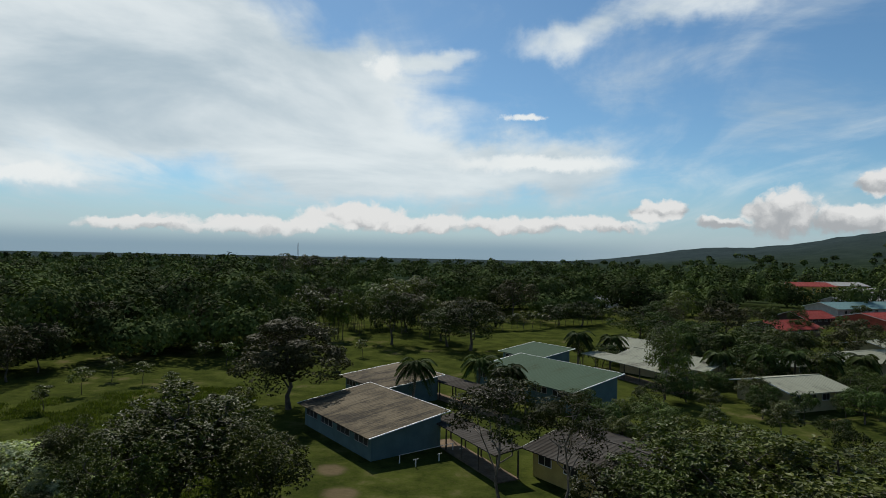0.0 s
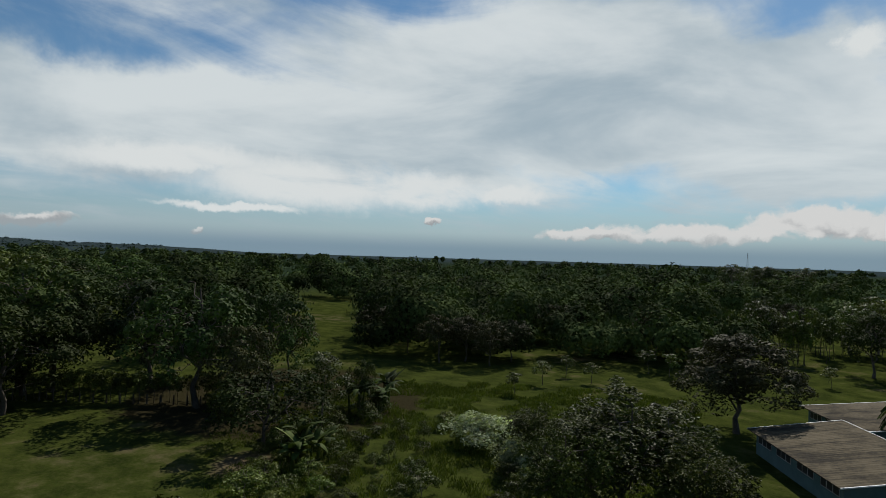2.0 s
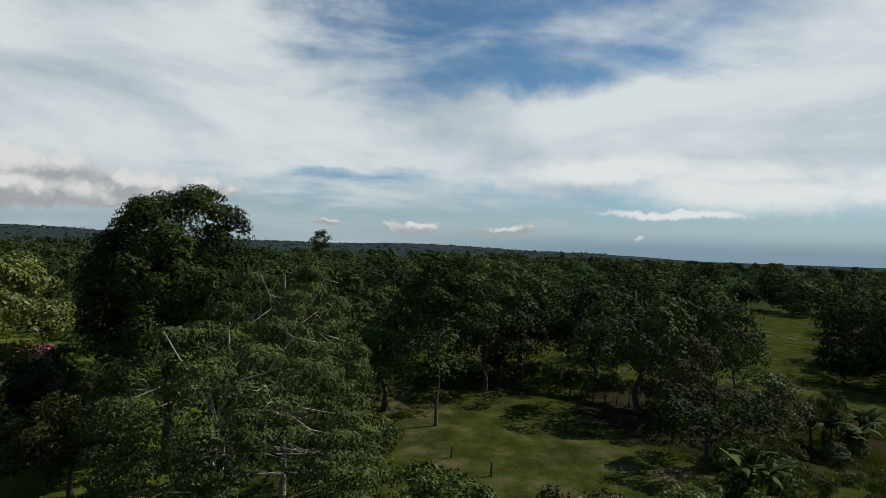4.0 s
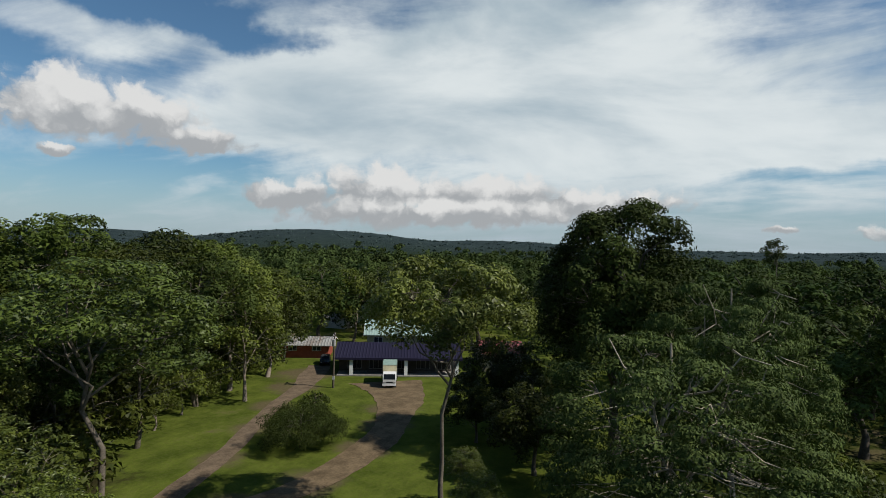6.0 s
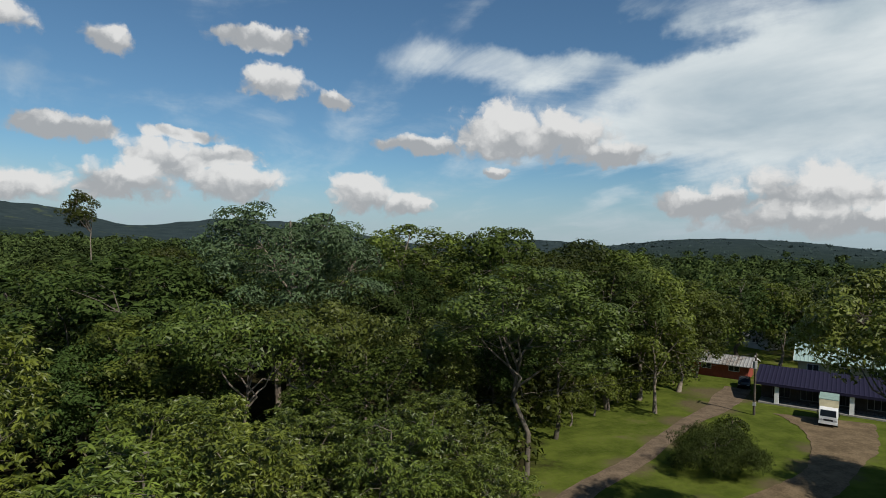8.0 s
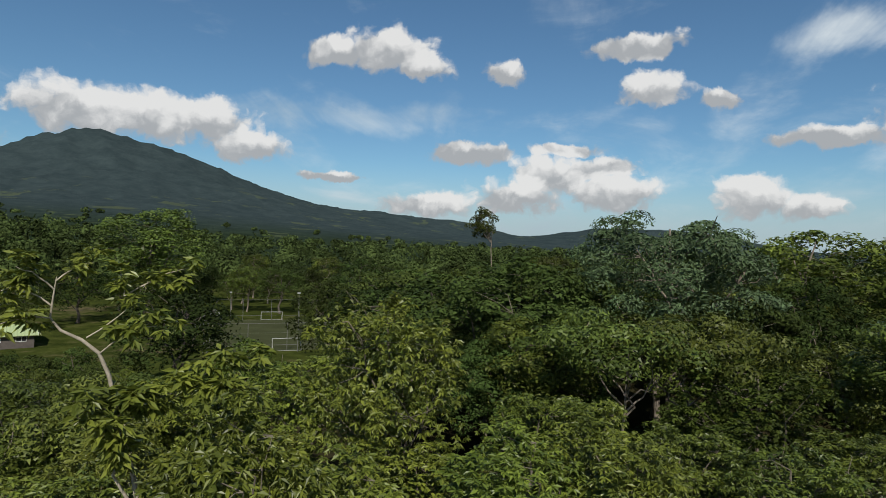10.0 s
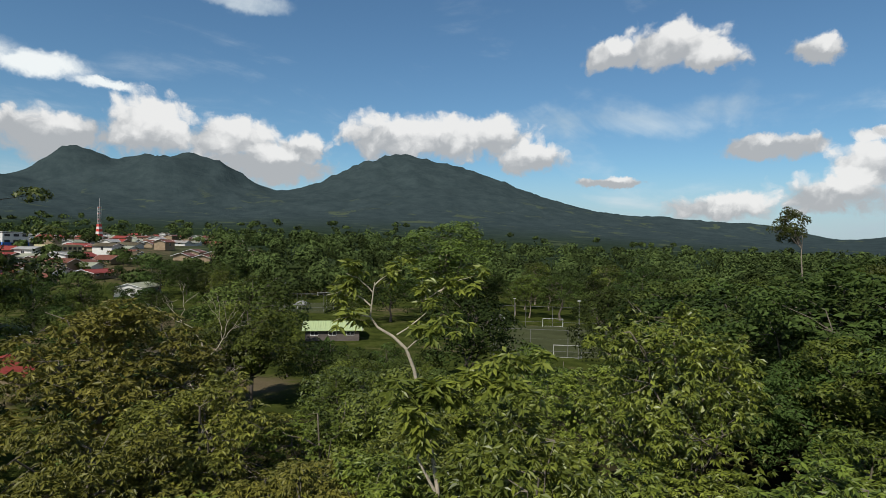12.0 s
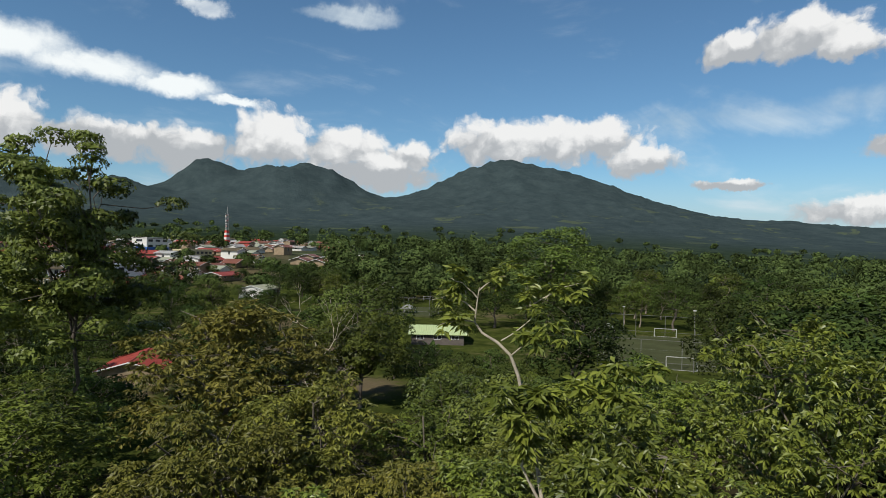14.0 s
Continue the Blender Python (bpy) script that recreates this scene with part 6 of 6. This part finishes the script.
def stump(x, y, h, label):
    root = root_at("fence_post", x, y, 0)
    part("shaft", tube_bm([(0, 0, -0.1), (0.02, 0.01, h * 0.6), (0.05, 0, h)], [0.11, 0.1, 0.07], 7), BARK_DARK, root)
    tagged(root, label, "fence post", "pasture posts")


for x, y, h in [(-56.8, 10.1, 1.2), (-51.9, 12.9, 1.3)]:
    stump(x, y, h, "short dark wooden post in the pasture")
for u in range(18):
    stump(-92 + 22 * u / 17, 21 + 19 * u / 17, 1.3, "wooden fence post along the pasture edge")


def pipe_rack():
    """Low white rails in front of the blue school wall."""
    root = root_at("rail_rack", 0.2, 59.2, 38)
    part("bar", boxes((-4.2, 1.2, 0.75, 2.6, 1.24, 0.79)), TRIM_WHITE, root)
    for u in (-3.4, -0.6, 2.2):
        part("leg", boxes((u - 0.04, -0.5, 0, u + 0.04, -0.42, 0.7)), TRIM_WHITE, root)
        part("top_rail", boxes((u - 0.28, -0.485, 0.7, u + 0.28, -0.445, 0.74)), TRIM_WHITE, root)
    for u in (-4.1, 2.5):
        part("leg", boxes((u - 0.04, 1.2, 0, u + 0.04, 1.28, 0.75)), TRIM_WHITE, root)
    tagged(root, "low white pipe rails standing on the school lawn", "rail")


pipe_rack()


# ---------------------------------------------------------------- vehicles
def wheel(root, x, y, r, w):
    tyre = part("wheel", cyl_y(x, y, r, r, w), RUBBER, root)
    part("rim", cyl_y(x, y, r, r * 0.55, w + 0.03), WALL_GREY, tyre)


def cyl_y(x, y, z, r, w):
    bm = bmesh.new()
    bmesh.ops.create_cone(bm, cap_ends=True, segments=18, radius1=r, radius2=r, depth=w, matrix=Matrix.Translation((x, y, z)) @ pose(0, 0, 0, 90, 0, 0))
    return bm


def bevelled(bm, w=0.06, seg=2):
    bmesh.ops.bevel(bm, geom=bm.edges[:], offset=w, segments=seg, profile=0.6, affect="EDGES")
    return bm


def truck(x, y, turn):
    """A small box truck; its nose points along local +x."""
    root = root_at("truck", x, y, turn)
    part("chassis", boxes((-3.0, -0.45, 0.5, 2.5, 0.45, 0.72)), RUBBER, root)
    part("cargo_box", bevelled(boxes((-3.2, -1.02, 0.85, 1.0, 1.02, 3.0)), 0.04), TRUCK_GREY, root, "pale grey cargo box")
    part("box_roof", boxes((-3.22, -1.04, 3.0, 1.02, 1.04, 3.06)), TRUCK_GREEN, root, "faded green roof of the box")
    part("front_panel", boxes((1.0, -1.0, 2.1, 1.03, 1.0, 2.95)), TRUCK_CREAM, root, "cream front of the cargo box")
    cab = bmesh.new()
    prof = [(1.1, 0.55), (2.75, 0.55), (2.8, 1.25), (2.45, 2.1), (1.1, 2.15)]
    a = [cab.verts.new((px, -0.95, pz)) for px, pz in prof]
    b = [cab.verts.new((px, 0.95, pz)) for px, pz in prof]
    for i in range(5):
        cab.faces.new((a[i], a[(i + 1) % 5], b[(i + 1) % 5], b[i]))
    cab.faces.new(a[::-1])
    cab.faces.new(b)
    bmesh.ops.recalc_face_normals(cab, faces=cab.faces)
    cabin = part("cab", bevelled(cab, 0.07), TRIM_WHITE, root, "white cab")
    ws = bmesh.new()
    q = [ws.verts.new(p) for p in ((2.80, -0.82, 1.32), (2.80, 0.82, 1.32), (2.51, 0.78, 2.02), (2.51, -0.78, 2.02))]
    ws.faces.new(q)
    bmesh.ops.solidify(ws, geom=ws.faces[:], thickness=0.03)
    part("windscreen", ws, GLASS_DARK, cabin, "dark windscreen")
    for s in (-1, 1):
        part("side_window", boxes((1.5, s * 0.93, 1.35, 2.4, s * 0.965, 1.95)), GLASS_DARK, cabin)
        part("headlight", boxes((2.76, s * 0.72 - 0.16, 0.78, 2.84, s * 0.72 + 0.16, 0.98)), WALL_GREY, cabin)
        part("mirror", boxes((2.5, s * 1.12 - 0.05, 1.45, 2.6, s * 1.12 + 0.05, 1.85)), RUBBER, cabin)
    part("bumper", boxes((2.72, -0.97, 0.42, 2.9, 0.97, 0.68)), TRIM_WHITE, root, "white bumper")
    part("grille", boxes((2.77, -0.5, 0.8, 2.83, 0.5, 1.0)), RUBBER, cabin)
    for wx in (-1.9, 1.95):
        for s in (-1, 1):
            wheel(root, wx, s * 0.85, 0.4, 0.26)
    tagged(root, "small white box truck parked before the porch", "truck")


def car(x, y, turn, paint, label, s=1.0):
    root = root_at("car", x, y, turn)
    bm = bmesh.new()
    prof = [(-2.0, 0.35), (2.05, 0.35), (2.1, 0.75), (1.2, 0.95), (0.5, 1.45), (-1.2, 1.48), (-1.95, 0.98), (-2.1, 0.7)]
    a = [bm.verts.new((px, -0.82 + (0.12 if pz > 1.2 else 0), pz)) for px, pz in prof]
    b = [bm.verts.new((px, 0.82 - (0.12 if pz > 1.2 else 0), pz)) for px, pz in prof]
    for i in range(len(prof)):
        j = (i + 1) % len(prof)
        bm.faces.new((a[i], a[j], b[j], b[i]))
    bm.faces.new(a[::-1])
    bm.faces.new(b)
    bmesh.ops.recalc_face_normals(bm, faces=bm.faces)
    body = part("body", bevelled(bm, 0.06), paint, root)
    ws = bmesh.new()
    ws.faces.new([ws.verts.new(p) for p in ((1.14, -0.62, 1.02), (1.14, 0.62, 1.02), (0.56, 0.6, 1.42), (0.56, -0.6, 1.42))])
    bmesh.ops.solidify(ws, geom=ws.faces[:], thickness=0.04)
    part("windscreen", ws, GLASS_DARK, body)
    for q in (-1, 1):
        part("side_window", boxes((-1.1, q * 0.76, 1.0, 0.5, q * 0.79, 1.38)), GLASS_DARK, body)
        for wx in (-1.3, 1.3):
            wheel(root, wx, q * 0.75, 0.32, 0.2)
        part("headlight", boxes((2.05, q * 0.6 - 0.15, 0.6, 2.12, q * 0.6 + 0.15, 0.74)), WALL_WHITE, body)
    tagged(root, label, "car")


RUBBER = plain("rubber", (0.02, 0.02, 0.02), 0.8)
TRUCK_GREY = plain("truck_grey", (0.42, 0.45, 0.42), 0.5, 0, 0.12)
TRUCK_GREEN = plain("truck_green", (0.26, 0.36, 0.30), 0.55, 0, 0.2)
TRUCK_CREAM = plain("truck_cream", (0.62, 0.55, 0.36), 0.5, 0, 0.12)
GLASS_DARK = plain("glass_dark", (0.02, 0.025, 0.03), 0.08, 0, 0.1, relief=0.0)
CAR_BLACK = plain("car_black", (0.02, 0.02, 0.024), 0.25, 0, 0.1, relief=0.0)
CAR_SILVER = plain("car_silver", (0.45, 0.46, 0.47), 0.3, 0.3, 0.1, relief=0.0)
truck(-70.2, -52.6, 36.0)
car(-75.6, -70.4, 40.0, CAR_BLACK, "black car parked by the red shed")
car(143, -33, 60.0, CAR_SILVER, "silver car parked on the earth road")
car(150, -30, 60.0, CAR_BLACK, "dark car parked on the earth road")


# ---------------------------------------------------------------- palms, bananas, a bare tree
def frond(rng, base, a, length, lift, fall, leaflets, lw, heap, rib):
    """An arching palm leaf with two rows of leaflets."""
    n = 9
    t = np.linspace(0, 1, n)
    out = np.stack([np.cos(a) * length * t * 0.92, np.sin(a) * length * t * 0.92, length * (lift * t - fall * t * t)], -1) + base
    rib.add(tube(out, np.linspace(0.05, 0.012, n), 4))
    for i in range(leaflets):
        u = 0.12 + 0.86 * i / leaflets
        p = np.array([np.interp(u, t, out[:, c]) for c in range(3)])
        q = np.array([np.interp(min(1, u + 0.05), t, out[:, c]) for c in range(3)])
        d = unit(q - p)
        side = unit(np.cross(d, [0, 0, 1.0]))
        L = lw * (0.5 + math.sin(math.pi * min(1, u * 0.9 + 0.1)))
        for s in (-1, 1):
            way = unit(side * s + d * 0.6 + np.array([0, 0, -0.45]))
            heap.add(leaf_faces(p[None], way[None], np.array([[0, 0, 1.0]]), [L], [0.19]))


def palm(x, y, h, label):
    rng = np.random.default_rng(int(abs(x * 10)) + 3)
    root = root_at("palm", x, y, 0)
    wood, green = Heap(), Heap()
    pts = bent(rng, (0, 0, -0.2), (0.3, 0.2, h), 7, 0.01)
    wood.add(tube(pts, [0.26, 0.2, 0.18, 0.17, 0.16, 0.17, 0.12], 8))
    for i in range(20):
        frond(rng, pts[-1], i * 2.4, rng.uniform(2.7, 3.6), 1.25 - 0.06 * i, 1.25, 26, 0.75, green, green)
    for n, m in (("trunk", wood.mesh("trunk", BARK, True)), ("crown", green.mesh("crown", LEAF_DARK))):
        new(n, m).parent = root
    tagged(root, label, "palm")


for x, y, h in [(-3.6, 78.5, 5.6), (5.2, 84, 5.2), (25.6, 112, 5.6), (33, 116, 4.6), (8.5, 79, 5.0), (62, 96, 4.6), (69, 98, 4.4), (36, 93, 5.0), (45, 97, 4.8), (52, 97, 4.6), (58, 98, 5.0), (80, 103, 4.6), (56, 118, 5.2), (64, 120, 5.0), (72, 121, 5.0), (47, 116, 5.4)]:
    palm(x, y, h, "feathery palm with arching fronds between school roofs")


def banana(x, y, h, label):
    rng = np.random.default_rng(int(abs(y * 10)) + 5)
    root = root_at("banana_plant", x, y, 0)
    for k in range(3):
        wood, green = Heap(), Heap()
        o = rng.normal(0, 0.6, 2)
        hh = h * rng.uniform(0.7, 1)
        top = np.array([o[0] * 1.2, o[1] * 1.2, hh * 0.55])
        wood.add(tube(bent(rng, (*o, -0.1), top, 4, 0.01), [0.16, 0.14, 0.12, 0.08], 7))
        for i in range(7):
            a, L = i * 2.4 + k, hh * rng.uniform(0.42, 0.6)
            lift, fall = rng.uniform(0.5, 1.15), rng.uniform(0.25, 0.9)
            t = np.linspace(0, 1, 7)
            c = np.stack([np.cos(a) * L * t * 0.8, np.sin(a) * L * t * 0.8, L * (lift * t - fall * t * t)], -1) + top
            side = np.array([-math.sin(a), math.cos(a), 0])
            w = 0.34 * np.sin(np.pi * np.clip(t * 0.85 + 0.12, 0, 1)) ** 0.7
            lo = c + side * w[:, None] + np.array([0, 0, -0.08])
            hi = c - side * w[:, None] + np.array([0, 0, -0.08])
            v = np.stack([lo, c, hi], 1).reshape(-1, 3)
            f = [(q * 3 + j, q * 3 + j + 1, q * 3 + j + 4, q * 3 + j + 3) for q in range(6) for j in range(2)]
            green.add((v, np.array(f)))
        for n, m in (("stem", wood.mesh("stem", LEAF_MID, True)), ("leaves", green.mesh("leaves", LEAF_DARK, True))):
            new(n, m).parent = root
    tagged(root, label, "banana plant", "banana clump")


for x, y, h in [(-56.6, 49.8, 5.5), (-57.3, 55.9, 5.5), (-55, 53, 4.6), (-46.6, 34.2, 5.2), (-44.8, 33.0, 4.6), (-47.5, 36.5, 4.4), (82, -62, 4.5), (86, -66, 4.0), (79, -60, 3.8)]:
    banana(x, y, h, "banana plant with broad arching green leaves")


def bare_tree(x, y, h, label):
    """A leafless pale tree with forking branches."""
    rng = np.random.default_rng(9)
    root = root_at("bare_tree", x, y, 0)
    wood = Heap()
    spine = bent(rng, (0, 0, -0.3), (0.3, 0.2, h * 0.62), 6, 0.015)
    wood.add(tube(spine, np.linspace(0.14, 0.07, 6), 7))

    def split(p, d, L, r, depth):
        e = p + d * L
        wood.add(tube(bent(rng, p, e, 4, 0.05), np.linspace(r, r * 0.6, 4), 5 if depth > 1 else 4))
        if depth:
            for i in range(3 if depth > 1 else 2):
                split(e, unit(d + rng.normal(0, 0.5, 3) + np.array([0, 0, 0.1])), L * rng.uniform(0.6, 0.85), r * 0.6, depth - 1)

    for i in range(5):
        a = i * 2.4
        split(spine[2 + i % 4], unit(np.array([math.cos(a), math.sin(a), 1.0])), h * 0.15, 0.05, 3)
    new("trunk", wood.mesh("trunk", BARK_PALE, True)).parent = root
    tagged(root, label, "tree")


bare_tree(55.5, -27.7, 16.8, "leafless pale tree with forking bare branches")
